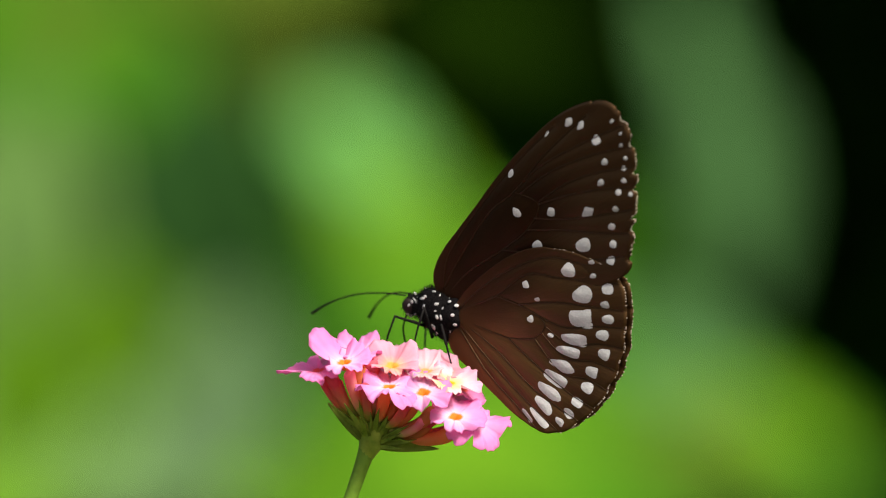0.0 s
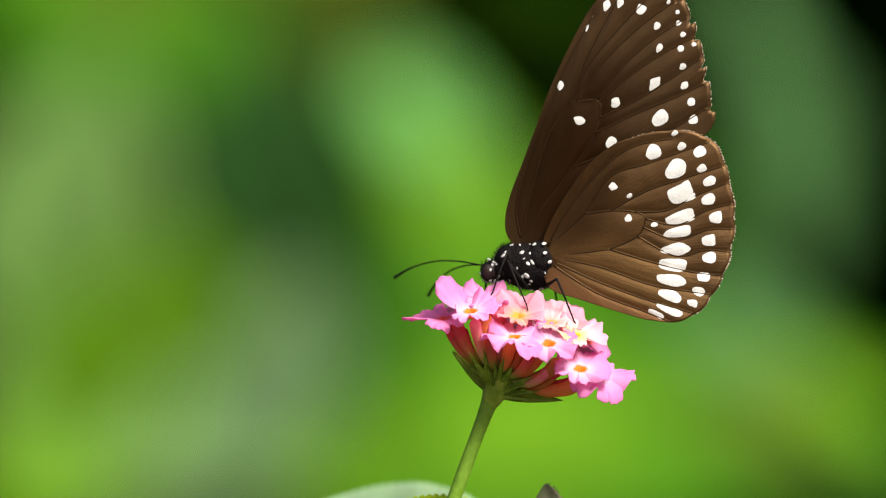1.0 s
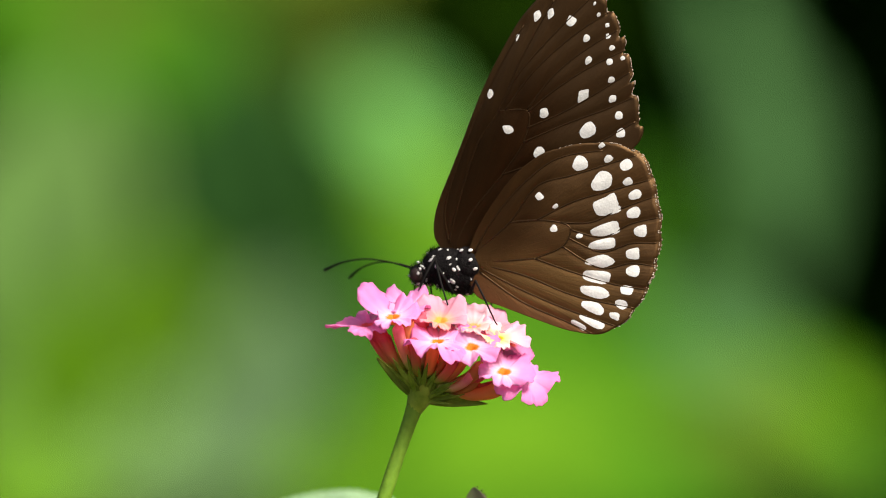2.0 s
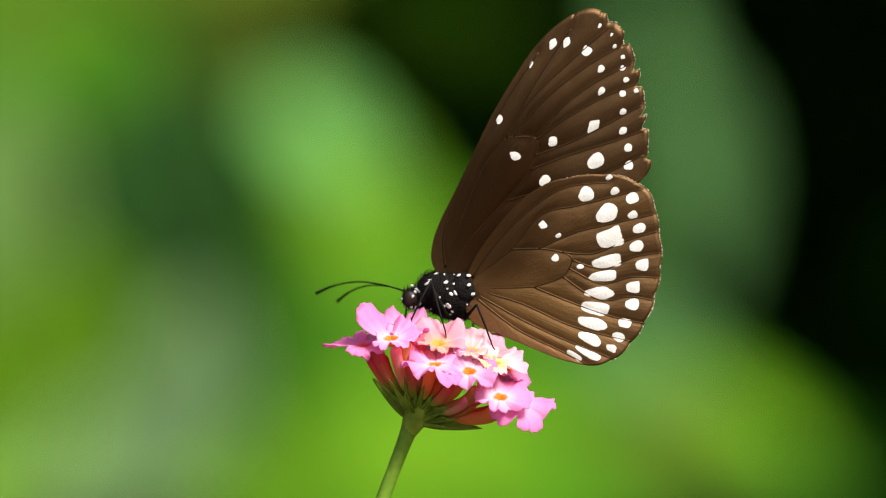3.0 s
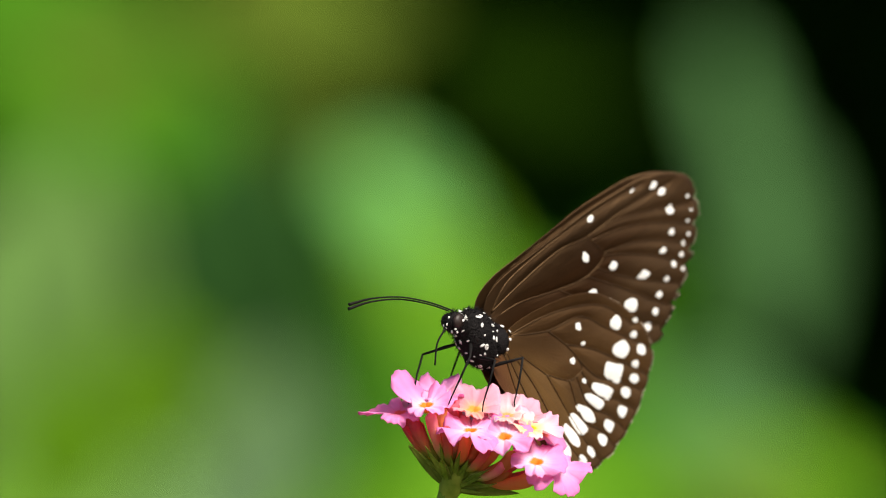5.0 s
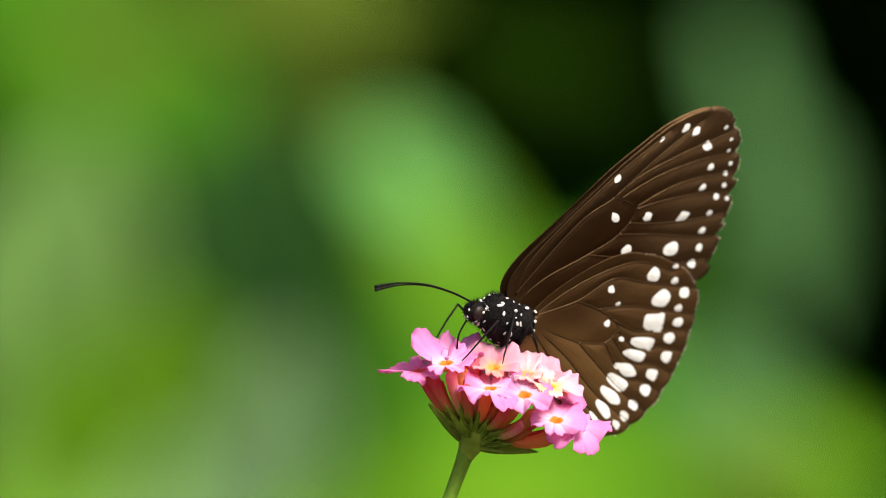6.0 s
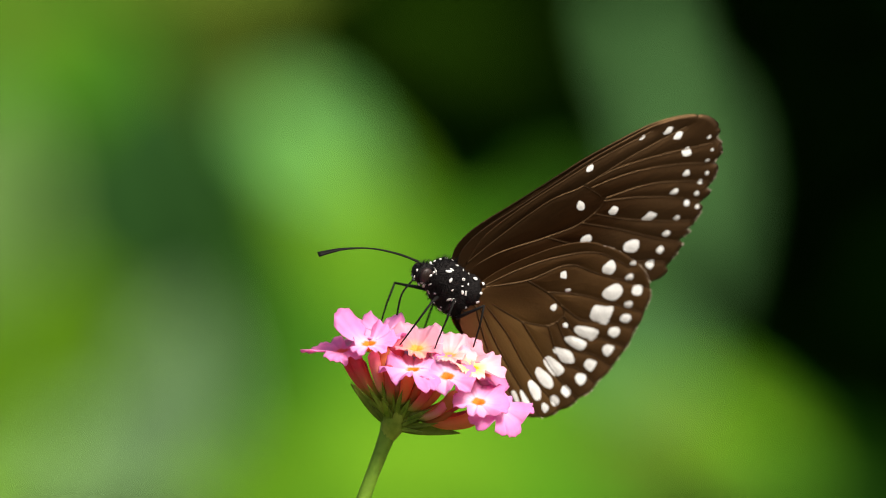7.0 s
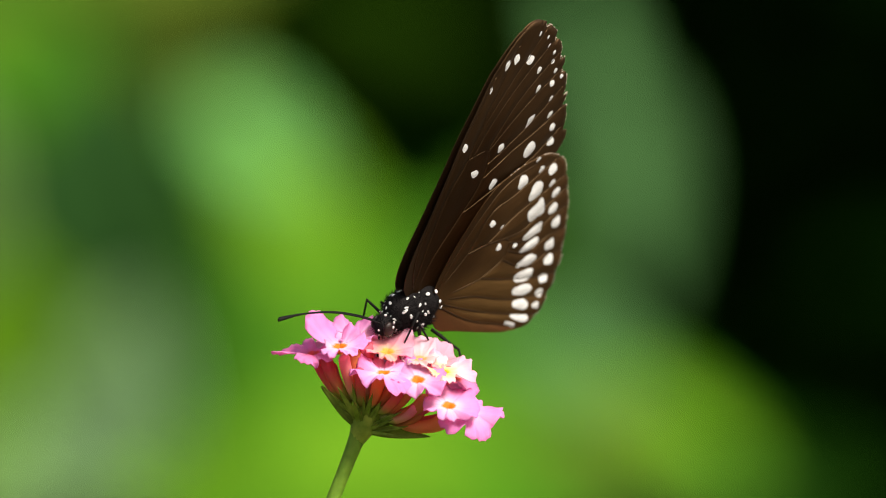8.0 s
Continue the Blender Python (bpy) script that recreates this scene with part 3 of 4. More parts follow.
def margin(outline, base, scallop, notch):
    """The wing's outline with its waves between the veins and its torn places."""
    c = Vector((base[0], base[1], 0))
    out = []
    for p in spline([(x, y, 0) for x, y in outline], 14, True):
        d = (p - c).length
        a = math.atan2(p.y - c.y, p.x - c.x)
        wave = scallop * (abs(math.sin(a * 21)) - 0.6) * (1 if d > 20 else 0)
        wave -= notch * max(0, noise.noise(Vector((p.x * 0.9, p.y * 0.9, 3.1))) - 0.18) * (1 if p.x > 27 else 0)
        wave -= 0.5 * notch * max(math.exp(-((p.y - q) / 0.7) ** 2) for q in (32.6, 25.4, 18.6)) * (1 if p.x > 31 and p.y > 15 else 0)
        out.append(p + (p - c).normalized() * wave)
    return out


def wing_mesh(outline, base, amp, scallop, notch, nr=44):
    bm = bmesh.new()
    c = Vector((base[0], base[1], 0))
    edge = margin(outline, base, scallop, notch)
    n = len(edge)
    layers = []
    for side in (-1, 1):
        mid = bm.verts.new((c.x * MM, side * 0.00005, c.y * MM))
        rings = []
        for k in range(1, nr + 1):
            f = k / nr
            ring = []
            for p in edge:
                q = c.lerp(p, f)
                ring.append(bm.verts.new((q.x * MM, (wing_height(q.x, q.y, base, amp) * min(1, f * 4)) * MM + side * 0.00005, q.y * MM)))
            rings.append(ring)
        for i in range(n):
            j = (i + 1) % n
            t = (mid, rings[0][i], rings[0][j])
            bm.faces.new(t if side > 0 else t[::-1])
            for p, q in zip(rings, rings[1:]):
                t = (p[i], q[i], q[j], p[j])
                bm.faces.new(t if side > 0 else t[::-1])
        layers.append(rings[-1])
    for i in range(n):
        j = (i + 1) % n
        bm.faces.new((layers[0][i], layers[0][j], layers[1][j], layers[1][i]))
    return bm


def spot_mesh(spots, base, amp, face, seed, shapes):
    """Blunt white patches of scales lying on the wing: place, half length along the veins, half width."""
    rnd = random.Random(seed)
    out = []
    for u, v, a, b in spots:
        bm = bmesh.new()
        ang = math.atan2(v - base[1], u - base[0])
        ca, sa = math.cos(ang), math.sin(ang)
        rings = []
        mid = bm.verts.new((u * MM, wing_height(u, v, base, amp) * MM + face * 0.00012, v * MM))
        n = 18
        wob = [rnd.uniform(0.84, 1.12) for _ in range(9)]
        power = rnd.choice(shapes)
        for f in (0.5, 1.0):
            ring = []
            for k in range(n):
                th = 2 * math.pi * k / n
                sx, sy = math.copysign(abs(math.cos(th)) ** power, math.cos(th)), math.copysign(abs(math.sin(th)) ** power, math.sin(th))
                w = 0.5 * (wob[k * 9 // n] + wob[(k + 1) % n * 9 // n])
                du, dv = a * sx * f * w, b * sy * f * w * (1 + 0.18 * sx)
                p = (u + du * ca - dv * sa, v + du * sa + dv * ca)
                ring.append(bm.verts.new((p[0] * MM, wing_height(*p, base, amp) * MM + face * (0.00012 if f < 1 else 0.00008), p[1] * MM)))
            rings.append(ring)
        for k in range(n):
            j = (k + 1) % n
            for fc in ((mid, rings[0][k], rings[0][j]), (rings[0][k], rings[1][k], rings[1][j], rings[0][j])):
                bm.faces.new(fc if face > 0 else fc[::-1])
        out.append(bm)
    return out


FORE_BASE, HIND_BASE = (-3.0, 3.2), (-0.4, 0.8)
FORE_BIG = [(22.6, 34.9, 1.2, 0.7), (24.8, 34.6, 1.1, 0.7), (27.5, 32.3, 1.0, 0.9), (29.0, 29.0, 0.8, 0.65), (28.1, 25.5, 0.9, 0.6), (25.4, 20.4, 1.6, 1.0), (24.3, 14.9, 1.9, 1.2),
            (18.4, 19.8, 1.0, 0.85), (12.0, 19.1, 0.8, 1.1), (11.1, 25.5, 0.9, 0.6), (15.4, 14.0, 1.2, 0.9), (18.4, 32.7, 0.8, 0.3)]
FORE_SMALL = [(31.3, 24.2, 0.65, 0.6), (30.6, 21.4, 0.8, 0.65), (29.8, 18.5, 0.85, 0.7), (29.8, 15.6, 0.8, 0.75), (29.2, 12.8, 0.95, 0.85), (30.6, 35.7, 0.5, 0.3), (32.1, 33.8, 0.4, 0.25),
              (32.1, 31.9, 0.5, 0.35), (32.9, 29.9, 0.5, 0.4), (32.4, 28.2, 0.6, 0.5), (32.4, 26.2, 0.6, 0.45), (33.5, 24.1, 0.45, 0.4)]
HIND_BIG = [(21.3, 10.5, 1.35, 1.2), (23.8, 6.8, 1.9, 1.45), (23.1, 2.7, 2.2, 1.6), (21.9, -0.8, 2.5, 1.1), (20.5, -2.9, 2.3, 0.9), (19.3, -5.4, 2.4, 1.0), (18.1, -7.6, 2.5, 0.95),
            (17.0, -9.7, 2.3, 0.9), (15.9, -12.0, 1.9, 0.85), (15.2, -14.2, 2.2, 0.6), (12.8, -13.9, 1.4, 0.45)]
HIND_SMALL = [(25.9, 9.9, 0.75, 0.6), (28.3, 8.0, 1.0, 0.85), (27.7, 5.4, 0.9, 0.7), (28.2, 3.1, 1.05, 0.8), (26.9, 0.4, 1.15, 0.85), (27.2, -2.8, 1.05, 0.95), (24.8, -5.8, 1.1, 0.9),
              (23.9, -8.5, 1.1, 0.95), (22.1, -11.1, 1.1, 0.75), (20.6, -13.0, 1.1, 0.7), (19.0, -14.4, 0.9, 0.6), (25.5, 12.2, 0.6, 0.35), (13.3, 7.5, 0.6, 0.6), (15.3, 5.2, 0.5, 0.35), (13.9, 1.9, 0.6, 0.55), (17.5, -0.5, 0.6, 0.4)]
FORE_BIG, FORE_SMALL = [[(u, v, a * 0.86, b * 0.86) for u, v, a, b in rows] for rows in (FORE_BIG, FORE_SMALL)]
FORE_VEINS = [[(-3.6, 4.8), (0.4, 10.8), (6.3, 18.4), (11.4, 22.4), (17, 28.4), (22, 33), (26, 36.4)], [(-3, 3.6), (1.4, 8.0), (8.5, 12.5), (13.6, 16.4), (16.0, 20.8), (11.4, 22.4)],
              [(11.4, 22.4), (16.6, 27.0), (24.1, 31.2), (32.5, 35.2)], [(12.6, 22.2), (19, 26.6), (27, 30.0), (34.0, 31.8)], [(16.0, 21.2), (22.0, 25.0), (28, 27.2), (34.3, 28.6)],
              [(16.0, 20.8), (21.5, 22.8), (28, 24.4), (34.3, 25.2)], [(15.0, 18.4), (21.2, 18.9), (28, 20.2), (33.8, 21.6)], [(13.6, 16.4), (21.1, 17.0), (28, 17.2), (33.0, 17.6)],
              [(8.5, 12.5), (16, 12.6), (24, 12.4), (32.0, 13.8)], [(-3.6, 4.8), (-2.4, 10), (2.0, 16.2), (8, 23.0), (14, 29.0), (20, 34.2)]]
HIND_VEINS = [[(0.2, 2.2), (5.0, 6.3), (11, 10), (18, 12.4), (25.5, 11.4)], [(0.2, 2.0), (7.4, 5.0), (13.5, 9.2), (20, 9.1), (30.4, 9.0)], [(7.4, 5.0), (11.7, 4.0), (15.2, 2.5), (16.4, 0.9), (14.3, -1.3), (9.4, -1.8)],
              [(11.7, 4.0), (18, 5.0), (24, 4.9), (31.2, 4.6)], [(15.2, 2.5), (20, 1.0), (25, 1.6), (30.9, 1.8)], [(16.4, 0.9), (21, -1.8), (26, -1.2), (30.4, -1.6)], [(15.6, -0.2), (20, -4.0), (25, -4.2), (29.0, -5.4)],
              [(14.3, -1.3), (19, -6.4), (24, -7.2), (27.5, -8.8)], [(9.4, -1.8), (15, -6.0), (20.4, -9.6), (25.2, -12)], [(0.5, 0.4), (5, -0.8), (9.4, -1.8)], [(0.4, 0.0), (7, -4.0), (14, -9.6), (22.4, -14.2)],
              [(0.2, -0.6), (6, -6.2), (12, -11.2), (18.6, -16)], [(0, -1.2), (5, -7.6), (11, -12.8), (14.6, -16)]]


RELIEF[FORE_BASE], RELIEF[HIND_BASE] = pleats(FORE_VEINS, FORE_BASE), pleats(HIND_VEINS, HIND_BASE)


def wing(name, outline, base, veins, spots, amp, side, mat, label):
    """One wing, in the plane of x and z; side -1 faces the viewer, +1 is the far one."""
    torn, wave = (2.4, 0.22) if outline is FORE else (0.5, 0.30)
    ob = part(name, wing_mesh(outline, base, amp, wave, torn), mat, butterfly, label)
    for line in veins:
        bm = bmesh.new()
        pts = [(p.x * MM, (wing_height(p.x, p.y, base, amp) + 0.05 * side) * MM, p.y * MM) for p in spline([(u, v, 0) for u, v in line], 8)]
        tube(bm, pts, [0.00014 - 0.00004 * k / len(pts) for k in range(len(pts))], 8)
        part("vein", bm, M_VEIN, ob)
    bm = bmesh.new()
    rim = margin(outline, base, wave, torn)
    rnd = random.Random(len(outline) + side)
    for p, q in zip(rim, rim[1:]):
        if p.x > 18 and p.x - 0.35 * p.y > 12 and rnd.random() < 0.36 and (outline is HIND or 14 < p.y < 37):
            a, c = Vector((p.x, p.y)), Vector((q.x, q.y))
            d = (a - Vector(base)).normalized() * rnd.uniform(0.06, 0.17)
            y = wing_height(p.x, p.y, base, amp) * MM
            quad = [bm.verts.new((w.x * MM, y + o, w.y * MM)) for o in (-0.00007, 0.00007) for w in (a - d * 0.6, c - d * 0.6, c + d, a + d)]
            for f in ((0, 1, 2, 3), (7, 6, 5, 4), (0, 4, 5, 1), (1, 5, 6, 2), (2, 6, 7, 3), (3, 7, 4, 0)):
                bm.faces.new([quad[k] for k in f])
    part("fringe", bm, M_FRINGE, ob, "pale broken fringe along the margin")["kind"] = "stuff"
    for bm in spot_mesh(spots, base, amp, -1 if side < 0 else 1, 7, (0.62, 0.75, 0.9) if outline is HIND else (0.85, 1.1, 1.35)):
        part("white_spot", bm, M_SPOT, ob)
    return ob


WINGS = {}
for side, tag in ((-1, "left"), (1, "right")):
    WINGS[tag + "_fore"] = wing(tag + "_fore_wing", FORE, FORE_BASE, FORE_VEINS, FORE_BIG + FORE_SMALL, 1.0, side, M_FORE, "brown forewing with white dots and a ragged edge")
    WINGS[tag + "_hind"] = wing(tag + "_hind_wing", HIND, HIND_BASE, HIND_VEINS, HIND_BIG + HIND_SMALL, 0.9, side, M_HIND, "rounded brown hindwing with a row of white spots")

WINGS["left_hind"].location.y = -1.6 * MM

# body: head, thorax and slim abdomen between the wings
BODY_Y = 1.0
bm = bmesh.new()
ball(bm, ellipsoid((-4.2 * MM, BODY_Y * MM, 0.1 * MM), (0.0055, 0.0032, 0.0037), 36), 28, 18)
ball(bm, ellipsoid((-1.7 * MM, (BODY_Y - 0.1) * MM, 0.5 * MM), (0.0030, 0.0033, 0.0030), 20), 24, 16)
for v in bm.verts:
    v.co += v.co.normalized() * 0.00018 * noise.noise(v.co * 2500)
part("thorax", bm, M_FUZZ, butterfly, "furry black thorax dotted with white")
bm = bmesh.new()
tube(bm, [Vector(p) * MM for p in spline([(-1.5, 1.4, -2.0), (4, 1.0, -4.2), (9, 0.9, -6.8), (14, 0.9, -9.4)], 5)], [0.0017, 0.0015] + [0.0013] * 9 + [0.0012, 0.0011, 0.0009, 0.0007, 0.0004], 12)
part("abdomen", bm, M_WING_DARK, butterfly, "slim dark brown abdomen")
bm = bmesh.new()
ball(bm, ellipsoid((-9.8 * MM, BODY_Y * MM, 1.2 * MM), (0.0020, 0.0018, 0.0018)), 20, 14)
tube(bm, [(-0.0100, BODY_Y * MM, 0.0012), (-0.0070, BODY_Y * MM, 0.0010)], [0.0015, 0.0024], 12)
head = part("head", bm, M_FUZZ, butterfly, "black head with white flecks")
for s in (-1, 1):
    bm = bmesh.new()
    ball(bm, ellipsoid((-10.3 * MM, (BODY_Y + s * 1.35) * MM, 1.3 * MM), (0.00115, 0.0007, 0.00125)), 18, 12)
    part("eye", bm, M_EYE, head, "glossy dark eye")
rnd = random.Random(11)
LEAN_BODY = Euler((0, radians(36), 0)).to_matrix()
bm = bmesh.new()
COUNT = 84
for k in range(COUNT):
    z = 1 - 2 * (k + 0.5) / COUNT
    a = k * 2.39996 + rnd.uniform(-0.45, 0.45)
    d = Vector((math.sqrt(1 - z * z) * math.cos(a), math.sqrt(1 - z * z) * math.sin(a), z + rnd.uniform(-0.05, 0.05))).normalized()
    n = LEAN_BODY @ Vector((d.x / 5.5, d.y / 3.2, d.z / 3.7)).normalized()
    p = Vector((-4.2, BODY_Y, 0.1)) + LEAN_BODY @ Vector((d.x * 5.5, d.y * 3.2, d.z * 3.7))
    r = rnd.choice((0.18, 0.26, 0.32, 0.38, 0.44))
    m = Matrix.Translation((p + n * 0.06) * MM) @ n.to_track_quat("Z", "Y").to_matrix().to_4x4() @ pose(0, 0, 0, 0, 0, rnd.uniform(0, 180)) @ Matrix.Diagonal((r * MM * rnd.uniform(1.0, 1.5), r * MM * rnd.uniform(0.6, 0.9), 0.00010, 1))
    ball(bm, m, 9, 6)
for x, z, r in ((-0.3, 2.6, 0.42), (0.9, 1.8, 0.40), (1.2, 0.4, 0.46), (0.6, -1.1, 0.42), (-0.6, 1.2, 0.36), (-0.4, -0.4, 0.40), (-1.8, 3.0, 0.40)):
    for s in (-1, 1):
        q = Vector(((x + 1.2) / 2.7, 0, (z - 0.7) / 3.0))
        y = BODY_Y - 0.2 + s * 3.4 * math.sqrt(max(0.03, 1 - q.length_squared))
        n = Vector((q.x / 2.7, s * math.sqrt(max(0.03, 1 - q.length_squared)) / 3.4, q.z / 3.0)).normalized()
        m = Matrix.Translation((Vector((x, y, z)) + n * 0.08) * MM) @ n.to_track_quat("Z", "Y").to_matrix().to_4x4() @ Matrix.Diagonal((r * MM, r * 0.75 * MM, 0.0001, 1))
        ball(bm, m, 9, 6)
for k in range(26):
    d = Vector((rnd.gauss(0, 1), rnd.gauss(0, 1), rnd.gauss(0, 1))).normalized()
    p = Vector((-9.6, BODY_Y, 1.2)) + Vector((d.x * 2.1, d.y * 2.0, d.z * 2.0))
    ball(bm, ellipsoid(p * MM, (0.00022, 0.00018, 0.00030), rnd.uniform(-60, 60)), 8, 6)
part("white_dots", bm, M_SPOT, butterfly, "white dots on head and thorax")["kind"] = "stuff"
for s in (-1, 1):
    bm = bmesh.new()
    pts = [Vector((-10.1 + 1.55 * math.cos(a), BODY_Y + s * (1.55 - 0.15 * math.cos(a)), 1.3 + 1.75 * math.sin(a))) * MM for a in [radians(-55 + 11 * k) for k in range(11)]]
    tube(bm, pts, [0.00010 + 0.00016 * math.sin(math.pi * k / 10) for k in range(11)], 7)
    part("eye_crescent", bm, M_SPOT, head, "white crescent behind the eye")
bm = bmesh.new()
for k in range(2400):
    d = Vector((rnd.gauss(0, 1), rnd.gauss(0, 1), rnd.gauss(0, 1))).normalized()
    if k % 5:
        p, n = Vector((-4.2, BODY_Y, 0.1)) + LEAN_BODY @ Vector((d.x * 5.4, d.y * 3.1, d.z * 3.6)), LEAN_BODY @ d
    else:
        p, n = Vector((-9.4, BODY_Y, 1.2)) + Vector((d.x * 2.3, d.y * 1.9, d.z * 1.9)), d
    n = (n + Vector((0.7, 0, rnd.uniform(-0.3, 0.3)))).normalized()
    tube(bm, [p * MM, (p + n * rnd.uniform(0.4, 1.1)) * MM], [0.00004, 0.00001], 3)
part("fur", bm, M_FUZZ, butterfly, "short black fur")["kind"] = "stuff"

# antennae: each hinged at the head, lying along -x
ANT = {}
for s, tag in ((-1, "left_antenna"), (1, "right_antenna")):
    bm = bmesh.new()
    pts = [Vector(p) * MM for p in spline([(0, 0, 0), (-4, 0, 1.1), (-9, 0, 1.7), (-14, 0, 1.2), (-18, 0, 0)], 6)]
    n = len(pts)
    tube(bm, pts, [(0.13 + (0.17 * max(0, k / n - 0.68) / 0.32)) * MM for k in range(n)], 8)
    ANT[tag] = part(tag, bm, M_LEG, butterfly, "thin black clubbed antenna")
    ANT[tag].location = (-11.2 * MM, (BODY_Y + s * 0.6) * MM, 2.8 * MM)
bm = bmesh.new()
tube(bm, [Vector(p) * MM for p in spline([(-11.4, BODY_Y, -0.2), (-12.4, BODY_Y, -3.0), (-11.8, BODY_Y, -6.5)], 5)], 0.00016, 6)
part("proboscis", bm, M_LEG, butterfly)
THIGH, SHIN = 5.6, 8.6
# hip and resting foot in the body's space, in millimetres
LEGS = [((-7.0, -0.8, -1.6), (-13.5, -4.6, -8.5)), ((-5.2, -1.6, -3.2), (-7.0, -6.0, -9.5)), ((-2.6, -1.6, -4.0), (1.0, -5.4, -10.0)),
        ((-7.0, 2.8, -1.6), (-12.0, 6.2, -8.5)), ((-3.2, 3.4, -3.8), (-2.6, 7.4, -10.0))]
JOINTED = []
for hip, foot in LEGS:
    bm = bmesh.new()
    tube(bm, [(0, 0, 0), (0.00006, 0, 0.002), (0, 0, THIGH * 0.6 * MM), (0, 0, THIGH * MM)], [0.00028, 0.00031, 0.00024, 0.00019], 8)
    leg = part("leg", bm, M_LEG, butterfly)
    bm = bmesh.new()
    tube(bm, [(0, 0, -0.0001), (0.0001, 0, SHIN * 0.4 * MM), (0, 0, SHIN * 0.62 * MM), (-0.00012, 0, SHIN * 0.85 * MM), (0.00035, 0, SHIN * MM)], [0.00019, 0.00017, 0.00014, 0.00012, 0.00009], 8)
    for k in range(14):
        z = SHIN * (0.12 + 0.055 * k) * MM
        w = Vector((math.cos(k * 2.2), math.sin(k * 2.2), 0.6)) * 0.00035
        tube(bm, [(0, 0, z), w + Vector((0, 0, z))], [0.00004, 0.00001], 3)
    shin = part("shin", bm, M_LEG, leg)
    JOINTED.append((leg, shin, Vector(hip), Vector(foot)))

# ---- background plants ----
def far_shrub(name, label, foot, leaves):
    """A shrub: a forked stem from the ground and large single leaves."""
    root = new(name)
    root.location = (foot[0], foot[1], GROUND)
    tagged(root, label, "shrub")
    for k, (mat, x, y, z, length, width, lean) in enumerate(leaves):
        bm = bmesh.new()
        leaf_mesh(bm, Matrix.Translation((-length * 0.5, 0, 0)), length, width, 0.12, 0.18, nu=14, nv=4, thick=0.0006, seed=k)
        ob = part("leaf", bm, mat, root)
        ob.matrix_local = Matrix.Translation((x - foot[0], y - foot[1], z - GROUND)) @ Euler((0, radians(-lean), 0)).to_matrix().to_4x4() @ Euler((radians(62), 0, 0)).to_matrix().to_4x4()
        bm = bmesh.new()
        end = ob.matrix_local @ Vector((-length * 0.5, 0, 0))
        tube(bm, spline([(0, 0, -0.01), (end.x * 0.3, 0.10, end.z * 0.5), (end.x * 0.8, 0.06, end.z * 0.85), end], 5), [0.006] * 6 + [0.004] * 5 + [0.0025] * 5, 6)
        part("branch", bm, M_BARK, root)
    return root


far_shrub("broadleaf_shrub", "bright green broad-leaved shrub far behind the flower", (0, 4.8), [
    (M_MINT, -0.047, 3.54, 0.059, 0.088, 0.055, -38),
    (M_LIME, -0.020, 3.64, 0.015, 0.124, 0.078, -50),
    (M_MID, 0.023, 3.84, -0.021, 0.104, 0.066, -50),
    (M_GREEN_SHADE, -0.076, 3.39, -0.038, 0.149, 0.064, -82),
    (M_MID, -0.009, 4.44, -0.046, 0.178, 0.129, -30),
    (M_MID, 0.077, 4.54, -0.059, 0.181, 0.131, -30),
    (M_MID, -0.061, 4.24, -0.112, 0.157, 0.108, 20),
    (M_LIME, 0.026, 3.84, -0.125, 0.181, 0.085, 8),
    (M_LIME, 0.077, 3.94, -0.145, 0.149, 0.087, 0),
    (M_MID, -0.009, 4.14, -0.191, 0.235, 0.098, 0),
    (M_MID, 0.123, 4.64, -0.024, 0.144, 0.076, -75),
    (M_MID, -0.066, 4.04, -0.158, 0.108, 0.064, 5),
])

far_shrub("pale_shrub", "pale green shrub with large soft leaves", (-0.26, 4.4), [
    (M_PALE, -0.227, 3.34, 0.029, 0.132, 0.091, 85),
    (M_LIME, -0.211, 3.54, -0.023, 0.144, 0.084, 80),
    (M_LIME, -0.247, 3.74, -0.071, 0.130, 0.102, 90),
    (M_LIME, -0.206, 4.14, -0.066, 0.132, 0.082, 80),
    (M_GREY, -0.121, 3.19, -0.076, 0.116, 0.074, 92),
    (M_GREY, -0.152, 3.64, -0.120, 0.100, 0.074, 60),
    (M_PALE, -0.206, 3.74, -0.133, 0.123, 0.080, 20),
    (M_LIME, -0.101, 3.94, -0.156, 0.117, 0.071, -10),
    (M_PALE, -0.307, 3.84, 0.004, 0.153, 0.093, 90),
    (M_LIME, -0.271, 3.94, -0.159, 0.128, 0.087, 10),
    (M_PALE, -0.305, 4.04, -0.101, 0.130, 0.096, 80),
])

far_shrub("dark_leaved_shrub", "deep green and olive leaved shrub, shade put into its dark leaves", (-0.2, 5), [
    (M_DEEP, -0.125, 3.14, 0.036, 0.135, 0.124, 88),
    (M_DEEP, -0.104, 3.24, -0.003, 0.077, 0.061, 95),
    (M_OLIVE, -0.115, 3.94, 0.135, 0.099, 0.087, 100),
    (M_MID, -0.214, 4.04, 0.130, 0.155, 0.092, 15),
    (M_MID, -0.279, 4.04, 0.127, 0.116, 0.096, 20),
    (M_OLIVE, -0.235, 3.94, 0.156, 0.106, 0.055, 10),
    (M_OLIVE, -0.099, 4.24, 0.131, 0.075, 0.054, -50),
    (M_OLIVE_SHADE, 0.039, 4.74, 0.164, 0.171, 0.072, -8),
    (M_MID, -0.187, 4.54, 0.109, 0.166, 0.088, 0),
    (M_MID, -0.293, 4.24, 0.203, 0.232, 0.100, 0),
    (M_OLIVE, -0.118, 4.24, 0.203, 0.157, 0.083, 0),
])

